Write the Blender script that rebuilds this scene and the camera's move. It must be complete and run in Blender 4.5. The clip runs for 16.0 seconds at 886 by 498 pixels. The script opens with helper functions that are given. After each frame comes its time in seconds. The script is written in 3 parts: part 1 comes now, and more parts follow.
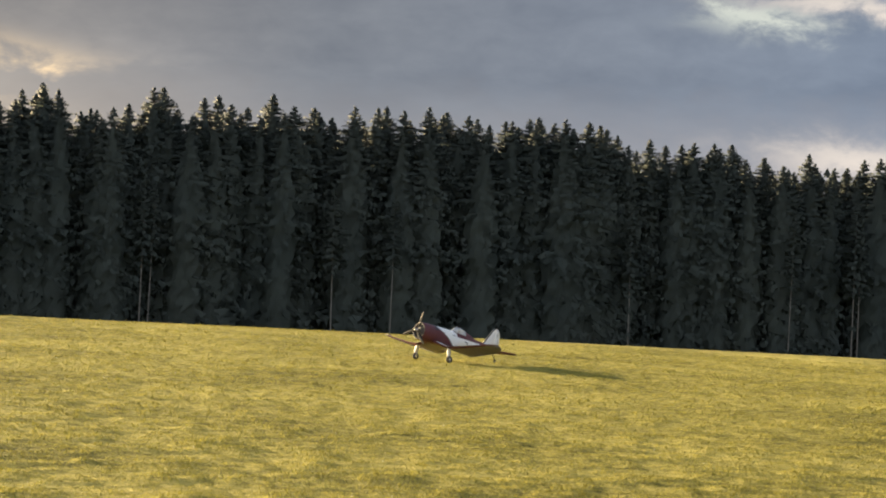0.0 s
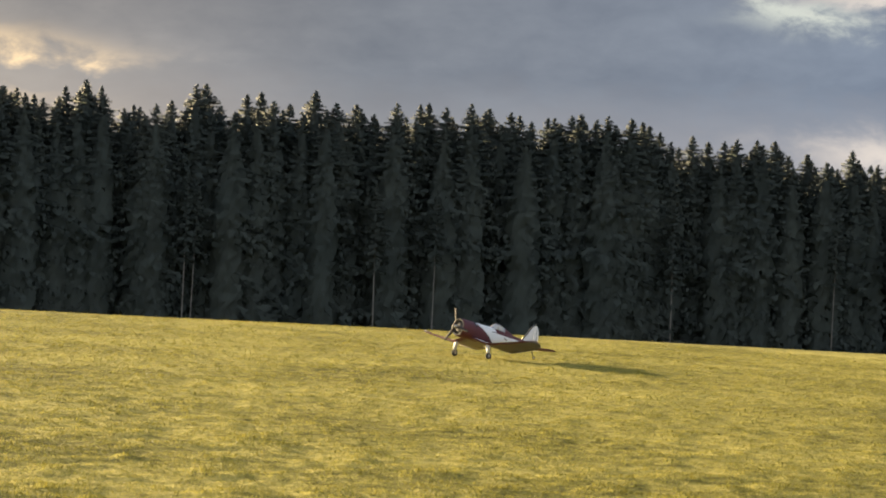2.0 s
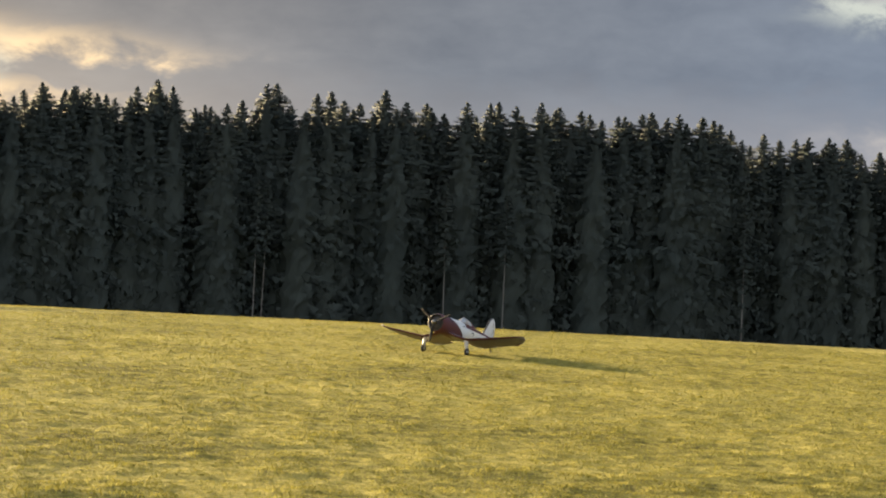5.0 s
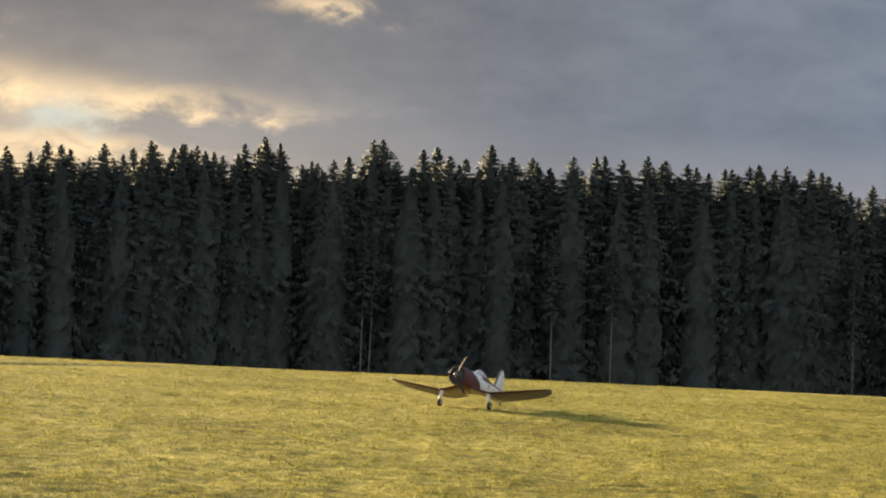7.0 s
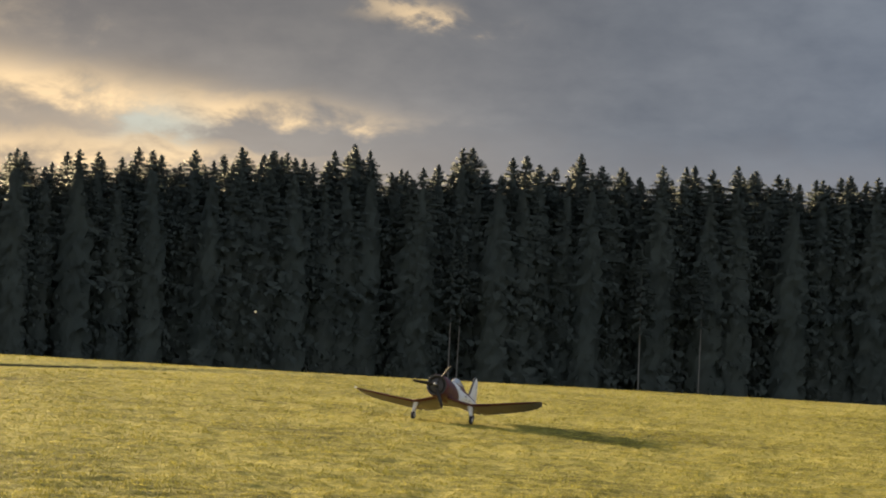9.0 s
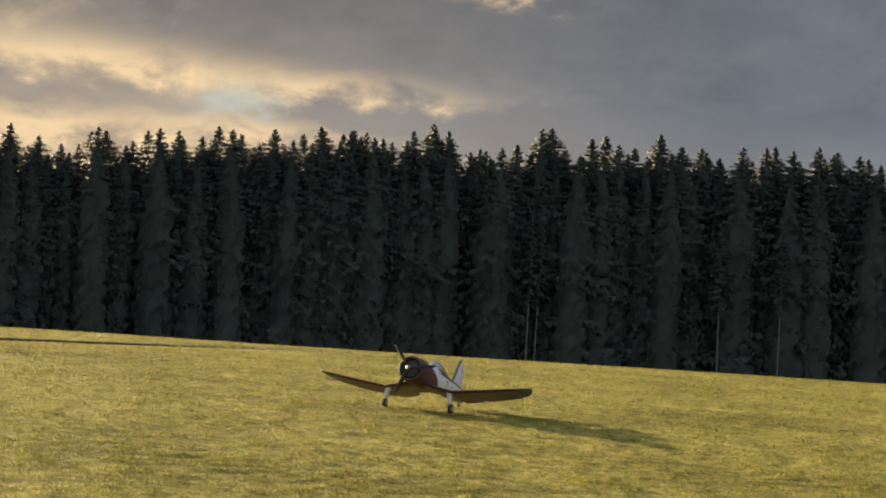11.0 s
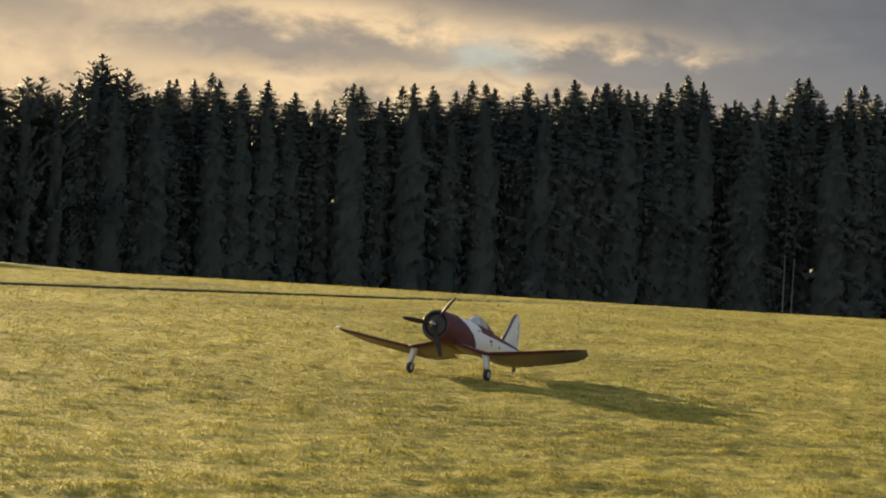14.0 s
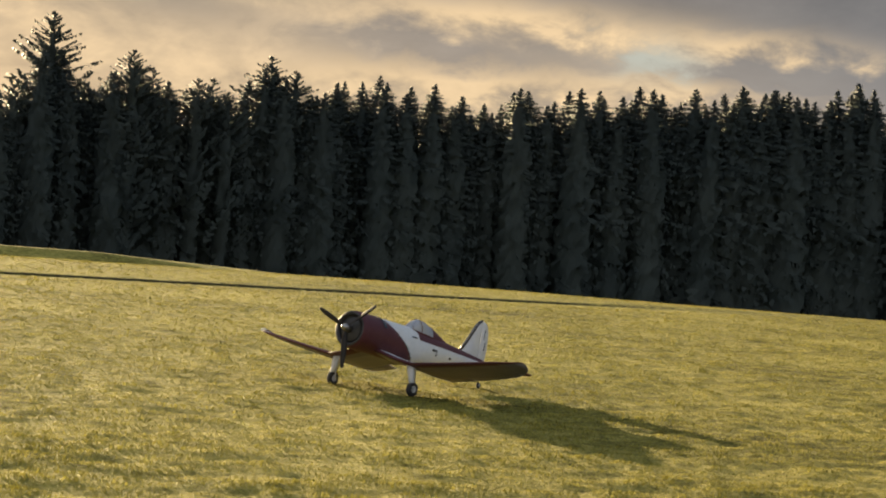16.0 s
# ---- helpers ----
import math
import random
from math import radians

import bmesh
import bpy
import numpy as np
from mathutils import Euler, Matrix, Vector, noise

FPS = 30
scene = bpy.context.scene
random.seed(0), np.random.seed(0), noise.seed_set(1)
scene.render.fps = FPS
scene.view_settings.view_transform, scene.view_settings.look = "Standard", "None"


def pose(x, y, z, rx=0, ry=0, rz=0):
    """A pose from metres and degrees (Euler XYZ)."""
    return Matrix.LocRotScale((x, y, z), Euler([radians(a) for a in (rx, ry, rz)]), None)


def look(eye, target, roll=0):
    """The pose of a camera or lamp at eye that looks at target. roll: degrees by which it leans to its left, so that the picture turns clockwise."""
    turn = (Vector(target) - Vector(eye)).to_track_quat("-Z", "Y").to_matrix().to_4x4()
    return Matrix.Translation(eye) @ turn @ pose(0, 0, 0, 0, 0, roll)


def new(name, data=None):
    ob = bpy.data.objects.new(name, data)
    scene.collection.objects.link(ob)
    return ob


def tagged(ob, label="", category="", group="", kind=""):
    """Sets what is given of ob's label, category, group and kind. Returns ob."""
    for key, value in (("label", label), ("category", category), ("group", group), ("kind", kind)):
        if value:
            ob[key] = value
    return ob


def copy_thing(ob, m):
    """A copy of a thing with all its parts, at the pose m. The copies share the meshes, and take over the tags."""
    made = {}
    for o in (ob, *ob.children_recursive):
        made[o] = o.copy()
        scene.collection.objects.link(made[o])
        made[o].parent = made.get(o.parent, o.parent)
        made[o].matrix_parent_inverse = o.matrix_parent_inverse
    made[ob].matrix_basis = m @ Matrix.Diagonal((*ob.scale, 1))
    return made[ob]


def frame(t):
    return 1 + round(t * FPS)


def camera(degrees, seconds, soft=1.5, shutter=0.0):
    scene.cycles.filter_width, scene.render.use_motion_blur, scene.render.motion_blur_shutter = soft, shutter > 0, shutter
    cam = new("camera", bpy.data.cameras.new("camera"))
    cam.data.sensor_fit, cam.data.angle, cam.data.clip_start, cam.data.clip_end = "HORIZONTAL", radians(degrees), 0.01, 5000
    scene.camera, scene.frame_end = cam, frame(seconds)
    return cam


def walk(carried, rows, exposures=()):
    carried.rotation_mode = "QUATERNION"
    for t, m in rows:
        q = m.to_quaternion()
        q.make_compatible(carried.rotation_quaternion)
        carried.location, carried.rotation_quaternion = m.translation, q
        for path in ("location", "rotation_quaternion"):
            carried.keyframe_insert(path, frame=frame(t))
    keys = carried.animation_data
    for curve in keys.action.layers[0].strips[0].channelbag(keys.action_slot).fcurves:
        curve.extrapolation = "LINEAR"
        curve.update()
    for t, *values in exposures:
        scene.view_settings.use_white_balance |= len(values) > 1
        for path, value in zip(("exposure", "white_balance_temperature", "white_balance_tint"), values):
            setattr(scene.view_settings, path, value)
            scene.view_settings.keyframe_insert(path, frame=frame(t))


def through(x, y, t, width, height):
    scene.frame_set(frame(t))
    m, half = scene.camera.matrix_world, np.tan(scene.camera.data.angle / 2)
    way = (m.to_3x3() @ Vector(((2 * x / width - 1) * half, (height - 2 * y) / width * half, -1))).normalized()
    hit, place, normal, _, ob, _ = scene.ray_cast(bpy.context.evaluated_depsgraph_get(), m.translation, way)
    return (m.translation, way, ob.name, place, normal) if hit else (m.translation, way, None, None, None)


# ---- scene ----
EYE = 1.191
cam = camera(22.88, 16.0, soft=2.0)
PAN = [
    (0.0, 0.00, 1.20, -2.60), (0.5, 0.46, 1.23, -2.69), (1.0, 0.60, 1.22, -2.71), (1.5, 0.78, 1.15, -2.69),
    (2.0, 1.10, 1.06, -2.67), (2.5, 1.55, 0.91, -2.74), (3.0, 2.00, 0.72, -2.85), (5.5, 3.32, 1.18, -2.49),
    (6.0, 3.93, 1.53, -2.35), (6.5, 4.81, 1.89, -2.29), (7.0, 5.74, 2.26, -2.33), (7.5, 6.51, 2.56, -2.46),
    (8.0, 7.09, 2.66, -2.64), (8.5, 7.55, 2.56, -2.78), (9.0, 8.04, 2.37, -2.93), (11.5, 10.84, 1.57, -3.27),
    (12.0, 11.80, 1.36, -3.16), (12.5, 13.00, 1.10, -2.97), (13.0, 14.35, 0.79, -2.84), (13.5, 15.66, 0.46, -2.83),
    (14.0, 16.74, 0.15, -3.02), (14.5, 17.46, -0.07, -3.22), (15.0, 18.08, -0.15, -3.49), (15.5, 19.17, -0.09, -3.68),
    (16.0, 21.05, 0.01, -3.93),
]
EXPOSURE = 2.4
walk(cam, [(t, pose(0, 0, EYE, 90 + pitch, roll, yaw)) for t, yaw, pitch, roll in PAN], [(0.0, EXPOSURE), (5.5, EXPOSURE - 0.03), (9.0, EXPOSURE - 0.3), (12.0, EXPOSURE - 0.5), (16.0, EXPOSURE - 0.5)])

# ---- light: low evening sun ahead on the left, under a broken cloud deck ----
SUN_AZ, SUN_EL = 50.0, 9.5   # degrees left of straight ahead, degrees up


def toward(az, el):
    a, e = radians(az), radians(el)
    return Vector((-math.sin(a) * math.cos(e), math.cos(a) * math.cos(e), math.sin(e)))


sun = new("sun", bpy.data.lights.new("sun", "SUN"))
sun.data.energy, sun.data.angle, sun.data.color = 4.7, radians(0.6), (1.0, 0.775, 0.455)
sun.matrix_world = look(toward(SUN_AZ, SUN_EL) * 300, (0, 0, 0))


class Nodes:
    """Short hand for node trees."""

    def __init__(self, tree):
        self.tree = tree

    def add(self, kind, **values):
        node = self.tree.nodes.new(kind)
        for key, value in values.items():
            node.inputs[key.replace("_", " ")].default_value = value
        return node

    def link(self, a, b):
        self.tree.links.new(a, b)

    def put(self, value, socket):
        if isinstance(value, (int, float, tuple)):
            socket.default_value = value
        else:
            self.link(value, socket)

    def math(self, op, a, b=0.0, clamp=False):
        node = self.tree.nodes.new("ShaderNodeMath")
        node.operation, node.use_clamp = op, clamp
        self.put(a, node.inputs[0]), self.put(b, node.inputs[1])
        return node.outputs[0]

    def mix(self, fac, a, b, blend="MIX"):
        node = self.tree.nodes.new("ShaderNodeMix")
        node.data_type, node.blend_type = "RGBA", blend
        self.put(fac, node.inputs[0]), self.put(a, node.inputs[6]), self.put(b, node.inputs[7])
        return node.outputs[2]

    def ramp(self, value, stops):
        node = self.tree.nodes.new("ShaderNodeValToRGB")
        while len(node.color_ramp.elements) < len(stops):
            node.color_ramp.elements.new(0.5)
        for element, (place, colour) in zip(node.color_ramp.elements, stops):
            element.position, element.color = place, (*colour, 1)
        self.link(value, node.inputs[0])
        return node.outputs[0]

    def noise(self, vector, scale, detail=4.0, rough=0.55, distortion=0.0):
        node = self.add("ShaderNodeTexNoise", Scale=scale, Detail=detail, Roughness=rough, Distortion=distortion)
        if vector is not None:
            self.link(vector, node.inputs["Vector"])
        return node.outputs["Fac"]


def build_sky():
    world = bpy.data.worlds.new("sky")
    scene.world = world
    world.use_nodes = True
    world.node_tree.nodes.clear()
    n = Nodes(world.node_tree)
    sky = n.tree.nodes.new("ShaderNodeTexSky")
    sky.sky_type, sky.sun_disc = "NISHITA", False
    sky.sun_elevation, sky.sun_rotation = radians(SUN_EL), radians(-SUN_AZ)
    coords = n.tree.nodes.new("ShaderNodeTexCoord").outputs["Generated"]
    xyz = n.add("ShaderNodeSeparateXYZ")
    n.link(coords, xyz.inputs[0])
    x, y, z = xyz.outputs
    az = n.math("MULTIPLY", n.math("ARCTAN2", n.math("MULTIPLY", x, -1.0), y), 57.2958)
    el = n.math("MULTIPLY", n.math("ARCSINE", z), 57.2958)
    # cloud space: degrees, stretched sideways as a deck seen edge on
    flat = n.add("ShaderNodeCombineXYZ")
    n.link(n.math("MULTIPLY", az, 0.11), flat.inputs[0])
    n.link(n.math("MULTIPLY", el, 0.30), flat.inputs[1])
    drift = n.noise(flat.outputs[0], 1.3, 5.0, 0.6)
    lump = n.add("ShaderNodeCombineXYZ")
    n.link(n.math("MULTIPLY", az, 0.25), lump.inputs[0])
    n.link(n.math("MULTIPLY", el, 0.44), lump.inputs[1])
    puff = n.noise(lump.outputs[0], 2.2, 7.0, 0.6, 0.25)
    az2 = n.math("ADD", az, n.math("MULTIPLY", n.math("SUBTRACT", puff, 0.5), 6.0))
    el2 = n.math("ADD", el, n.math("MULTIPLY", n.math("SUBTRACT", puff, 0.5), 1.9))

    def blob(a0, e0, wa, we, lean=0.0):
        u = n.math("DIVIDE", n.math("SUBTRACT", az2, a0), wa)
        base = n.math("SUBTRACT", el2, e0)
        if lean:
            base = n.math("SUBTRACT", base, n.math("MULTIPLY", n.math("SUBTRACT", az2, a0), lean))
        v = n.math("DIVIDE", base, we)
        return n.math("POWER", 2.718, n.math("MULTIPLY", n.math("ADD", n.math("MULTIPLY", u, u), n.math("MULTIPLY", v, v)), -1.0))

    def both(*parts):
        total = parts[0]
        for p in parts[1:]:
            total = n.math("ADD", total, p)
        return total

    # the grey deck: warm towards the sun, slate blue away from it
    side = n.math("DIVIDE", n.math("ADD", az, 14.0), 50.0, True)
    deck = n.ramp(side, DECK)
    deck = n.mix(n.math("MULTIPLY", n.math("SUBTRACT", n.math("ADD", n.math("MULTIPLY", drift, 0.6), n.math("MULTIPLY", puff, 0.4)), 0.36), 3.2, True), n.mix(1.0, deck, (0.80, 0.81, 0.84, 1), "MULTIPLY"), n.mix(1.0, deck, (1.17, 1.15, 1.13, 1), "MULTIPLY"))
    # the deck thickens higher up on the sunward side
    thick = n.math("MULTIPLY", n.math("DIVIDE", n.math("SUBTRACT", el, 5.2), 3.0, True), n.math("DIVIDE", n.math("ADD", az, 2.0), 12.0, True))
    deck = n.mix(n.math("MULTIPLY", thick, 0.5), deck, (0.012, 0.014, 0.018, 1))
    # pale band low over the trees
    low = n.math("SUBTRACT", 1.0, n.math("DIVIDE", n.math("SUBTRACT", el2, 3.4), 2.2), True)
    deck = n.mix(n.math("MULTIPLY", low, 0.55), deck, n.ramp(side, LOW))
    # lit cloud towards the sun
    near_sun = n.math("DIVIDE", n.math("SUBTRACT", az2, 18.0), 14.0, True)
    glow = both(n.math("MULTIPLY", blob(13.6, 5.75, 2.6, 0.36), 0.85), n.math("MULTIPLY", blob(15.5, 4.6, 2.8, 0.40), 0.8), blob(19.5, 6.1, 4.2, 0.55, 0.03), n.math("MULTIPLY", near_sun, 0.8), blob(21.0, 4.3, 5.0, 0.5), n.math("MULTIPLY", blob(9.3, 8.5, 1.1, 0.25), 0.8))
    glow = n.math("SUBTRACT", glow, n.math("MULTIPLY", both(blob(22.2, 5.25, 2.2, 0.45), blob(28.5, 5.9, 2.0, 0.5), blob(13.0, 4.9, 2.4, 0.25)), 0.45))
    glow = n.math("MULTIPLY", glow, n.math("ADD", n.math("MULTIPLY", puff, 2.2), -0.2), True)
    sky_col = n.mix(glow, deck, n.mix(n.math("MULTIPLY", puff, 1.3, True), (0.118, 0.088, 0.054, 1), (0.205, 0.150, 0.088, 1)))
    # gaps of clear sky
    gap = n.math("MULTIPLY", both(blob(16.0, 5.25, 1.1, 0.5), blob(-8.0, 7.45, 1.5, 0.28)), 0.7, True)
    sky_col = n.mix(gap, sky_col, (0.125, 0.130, 0.112, 1))
    white = n.math("MULTIPLY", both(blob(-10.0, 7.9, 2.2, 0.28), blob(-10.6, 3.9, 2.2, 0.5)), n.math("ADD", puff, 0.15), True)
    sky_col = n.mix(white, sky_col, (0.155, 0.135, 0.115, 1))
    clear = n.mix(1.0, sky.outputs[0], (0.10, 0.10, 0.10, 1), "MULTIPLY")
    # the deck opens overhead into clear evening sky
    up = n.math("DIVIDE", n.math("SUBTRACT", el, 20.0), 40.0, True)
    # clouds away from the sun face it and are lit in full
    behind = n.math("DIVIDE", n.math("SUBTRACT", n.math("ABSOLUTE", n.math("SUBTRACT", az, 10.0)), 55.0), 60.0, True)
    sky_col = n.mix(behind, sky_col, (0.128, 0.132, 0.142, 1))
    final = n.mix(n.math("MULTIPLY", up, 0.6), sky_col, clear)
    back = n.add("ShaderNodeBackground", Strength=1.3)
    n.link(final, back.inputs[0])
    out = n.tree.nodes.new("ShaderNodeOutputWorld")
    n.link(back.outputs[0], out.inputs[0])


DECK = [(0.0, (0.031, 0.039, 0.052)), (0.35, (0.036, 0.039, 0.044)), (0.52, (0.060, 0.056, 0.052)), (0.7, (0.078, 0.067, 0.056)), (1.0, (0.120, 0.094, 0.064))]
LOW = [(0.0, (0.085, 0.082, 0.085)), (0.32, (0.060, 0.057, 0.056)), (0.5, (0.092, 0.078, 0.064)), (0.7, (0.090, 0.070, 0.048)), (1.0, (0.13, 0.09, 0.05))]
build_sky()


# ---- materials ----
def material(name, rough=0.6, metal=0.0, coat=0.0):
    mat = bpy.data.materials.new(name)
    mat.use_nodes = True
    n = Nodes(mat.node_tree)
    bsdf = mat.node_tree.nodes["Principled BSDF"]
    bsdf.inputs["Roughness"].default_value, bsdf.inputs["Metallic"].default_value = rough, metal
    bsdf.inputs["Coat Weight"].default_value = coat
    return mat, n, bsdf


def varied(name, dark, light, scale, rough=0.6, metal=0.0, bump=0.0, coat=0.0, fine=8.0):
    """A colour that wanders between two tones at a coarse and a fine scale."""
    mat, n, bsdf = material(name, rough, metal, coat)
    where = n.tree.nodes.new("ShaderNodeTexCoord").outputs["Object"]
    coarse, grain = n.noise(where, scale), n.noise(where, scale * fine)
    fac = n.math("ADD", n.math("MULTIPLY", coarse, 0.65), n.math("MULTIPLY", grain, 0.45), True)
    n.link(n.ramp(fac, [(0.3, dark), (0.75, light)]), bsdf.inputs["Base Color"])
    n.link(n.math("ADD", n.math("MULTIPLY", grain, 0.16), rough - 0.08), bsdf.inputs["Roughness"])
    if bump:
        b = n.add("ShaderNodeBump", Strength=bump, Distance=0.01)
        n.link(grain, b.inputs["Height"])
        n.link(b.outputs[0], bsdf.inputs["Normal"])
    return mat


def leaf(name, dark, light, scale, through=0.4, single=0.45, dry=0.0):
    """Thin green: part of the light passes through. Tone varies by clump and by place."""
    mat, n, bsdf = material(name, 0.6)
    island = n.tree.nodes.new("ShaderNodeNewGeometry").outputs["Random Per Island"]
    where = n.tree.nodes.new("ShaderNodeNewGeometry").outputs["Position"]
    fac = n.math("ADD", n.math("MULTIPLY", island, single), n.math("MULTIPLY", n.noise(where, scale, 5.0, 0.65), 1.2 - single), True)
    colour = n.ramp(fac, [(0.34, dark), (0.72, light)])
    if dry:
        colour = n.mix(n.math("GREATER_THAN", island, 1.0 - dry), colour, (0.85, 0.80, 0.55, 1))
    n.link(colour, bsdf.inputs["Base Color"])
    bsdf.inputs["Specular IOR Level"].default_value = 0.04
    glow = n.tree.nodes.new("ShaderNodeBsdfTranslucent")
    n.link(colour, glow.inputs[0])
    mixer = n.add("ShaderNodeMixShader", Fac=through)
    n.link(bsdf.outputs[0], mixer.inputs[1]), n.link(glow.outputs[0], mixer.inputs[2])
    n.link(mixer.outputs[0], n.tree.nodes["Material Output"].inputs[0])
    return mat


def turf():
    mat, n, bsdf = material("turf", 0.95)
    where = n.tree.nodes.new("ShaderNodeNewGeometry").outputs["Position"]
    patch, clump, grain = n.noise(where, 0.35, 4.0), n.noise(where, 7.0, 5.0, 0.65), n.noise(where, 38.0, 4.0, 0.7)
    fac = n.math("ADD", n.math("ADD", n.math("MULTIPLY", patch, 0.35), n.math("MULTIPLY", clump, 0.4)), n.math("MULTIPLY", grain, 0.35), True)
    n.link(n.ramp(fac, [(0.45, (0.085, 0.078, 0.015)), (0.54, (0.235, 0.208, 0.045)), (0.64, (0.42, 0.355, 0.096))]), bsdf.inputs["Base Color"])
    b = n.add("ShaderNodeBump", Strength=1.0, Distance=0.05)
    n.link(n.math("ADD", n.math("MULTIPLY", clump, 0.7), n.math("MULTIPLY", grain, 0.5)), b.inputs["Height"])
    n.link(b.outputs[0], bsdf.inputs["Normal"])
    bsdf.inputs["Specular IOR Level"].default_value = 0.1
    return mat


TURF = turf()
GRASS = leaf("grass_blade", (0.112, 0.114, 0.017), (0.51, 0.45, 0.097), 5.5, 0.5, 0.12, 0.0006)
# soil darkened so that its colour carries the shade of the cut edge
SHADE_SOIL = varied("shade_dark_soil", (0.034, 0.024, 0.008), (0.080, 0.058, 0.018), 9.0, 0.95, bump=0.6)
NEEDLES = leaf("spruce_needles", (0.040, 0.050, 0.047), (0.054, 0.063, 0.055), 0.12, 0.07, 0.03)
BARK = varied("spruce_bark", (0.045, 0.040, 0.034), (0.09, 0.078, 0.066), 3.0, 0.9, bump=0.6)
PALE_BARK = varied("pale_bark", (0.10, 0.092, 0.082), (0.19, 0.175, 0.16), 3.0, 0.9, bump=0.6)
FILM_GLOSS = 0.2
RED = varied("dark_red_film", (0.070, 0.020, 0.025), (0.105, 0.036, 0.040), 4.0, 0.5)
UNDERSIDE = varied("dusky_underside_film", (0.155, 0.138, 0.150), (0.215, 0.195, 0.21), 4.0, 0.65)
BELLY = varied("grey_belly_film", (0.18, 0.165, 0.175), (0.26, 0.24, 0.25), 4.0, 0.65)
WHITE = varied("white_film", (0.58, 0.58, 0.57), (0.70, 0.70, 0.69), 5.0, 0.5)
BLACK = varied("black_paint", (0.012, 0.012, 0.014), (0.030, 0.030, 0.032), 6.0, 0.28, coat=0.3)
ENGINE = varied("engine_grey", (0.020, 0.018, 0.016), (0.050, 0.045, 0.040), 18.0, 0.6)
RUBBER = varied("tyre_rubber", (0.016, 0.016, 0.016), (0.035, 0.034, 0.033), 30.0, 0.85)
METAL = varied("bare_metal", (0.55, 0.54, 0.52), (0.72, 0.71, 0.69), 20.0, 0.3, metal=1.0)
CARBON = varied("propeller_black", (0.020, 0.018, 0.016), (0.045, 0.040, 0.036), 20.0, 0.6)
for _film in (RED, UNDERSIDE, WHITE, CARBON):
    _film.node_tree.nodes["Principled BSDF"].inputs["Specular IOR Level"].default_value = FILM_GLOSS
SPINNER = varied("dull_metal", (0.28, 0.26, 0.25), (0.42, 0.40, 0.38), 20.0, 0.42, metal=1.0)
CARBON.node_tree.nodes["Principled BSDF"].inputs["Specular IOR Level"].default_value = 0.08
# cream that stands in for the sun's glint on a wing tip
TIP_GLINT = varied("tip_glint_cream", (0.70, 0.66, 0.52), (0.80, 0.76, 0.62), 20.0, 0.4)
GLASS, _n, _b = material("canopy_glass", 0.05)
_b.inputs["Base Color"].default_value = (0.60, 0.63, 0.67, 1)
_b.inputs["Transmission Weight"].default_value, _b.inputs["IOR"].default_value, _b.inputs["Roughness"].default_value = 0.5, 1.3, 0.12


def smooth(ob):
    for p in ob.data.polygons:
        p.use_smooth = True
    return ob


def mesh_object(name, verts, faces, mats, indices=None, parent=None, label="", shade=False):
    me = bpy.data.meshes.new(name)
    me.from_pydata([tuple(v) for v in verts], [], faces)
    for m in mats:
        me.materials.append(m)
    if indices is not None:
        me.polygons.foreach_set("material_index", indices)
    me.update()
    ob = new(name, me)
    if parent is not None:
        ob.parent = parent
    if label:
        tagged(ob, label)
    if shade:
        smooth(ob)
    return ob


def soup(name, verts, size, mats, indices=None, axis=None, normals=None):
    """A mesh of loose triangles (size 3) or quads (size 4) from an array.

    With axis (the x, y of each piece's stem) the pieces are shaded as one rounded crown."""
    verts = np.asarray(verts, dtype=np.float32).reshape(-1, 3)
    rounded = None if normals is None else np.repeat(np.asarray(normals, dtype=np.float32), size, axis=0)
    if axis is not None:
        tri = verts.reshape(-1, 3, 3).copy()
        outward = tri.mean(axis=1)
        outward[:, :2] -= np.asarray(axis, dtype=np.float32)
        outward[:, 2] = 0.0
        outward /= np.maximum(np.linalg.norm(outward, axis=1), 1e-6)[:, None]
        outward[:, 2] = 0.30
        flip = (np.cross(tri[:, 1] - tri[:, 0], tri[:, 2] - tri[:, 0]) * outward).sum(axis=1) < 0
        tri[flip] = tri[flip][:, ::-1]
        verts = tri.reshape(-1, 3)
        rounded = np.repeat(outward / np.linalg.norm(outward, axis=1)[:, None], 3, axis=0)
    me = bpy.data.meshes.new(name)
    count = len(verts) // size
    me.vertices.add(len(verts)), me.loops.add(len(verts)), me.polygons.add(count)
    me.vertices.foreach_set("co", verts.ravel())
    me.loops.foreach_set("vertex_index", np.arange(len(verts), dtype=np.int32))
    me.polygons.foreach_set("loop_start", np.arange(0, len(verts), size, dtype=np.int32))
    for m in mats:
        me.materials.append(m)
    if indices is not None:
        me.polygons.foreach_set("material_index", np.asarray(indices, dtype=np.int32))
    me.update(calc_edges=True)
    if rounded is not None:
        me.polygons.foreach_set("use_smooth", np.ones(count, dtype=bool))
        me.normals_split_custom_set(rounded)
    return me


# ---- ground ----
SLOPE_X, SLOPE_Y = -0.018, 0.009
EDGE_AZ = [-60.0, -11.5, 0.0, 10.0, 15.0, 20.0, 24.0, 28.0, 60.0]
EDGE_EL = [-1.25, -1.15, -1.10, -1.07, -1.03, -0.97, -0.95, -0.95, -0.95]
BANK_AZ = [-60.0, 23.0, 26.0, 28.0, 30.0, 33.0, 60.0]
BANK_EL = [-2.0, -1.0, -0.86, -0.78, -0.68, -0.66, -0.66]


def step(t):
    t = np.clip(t, 0, 1)
    return t * t * (3 - 2 * t)


LUMPS = np.random.default_rng(17).random((512, 512))


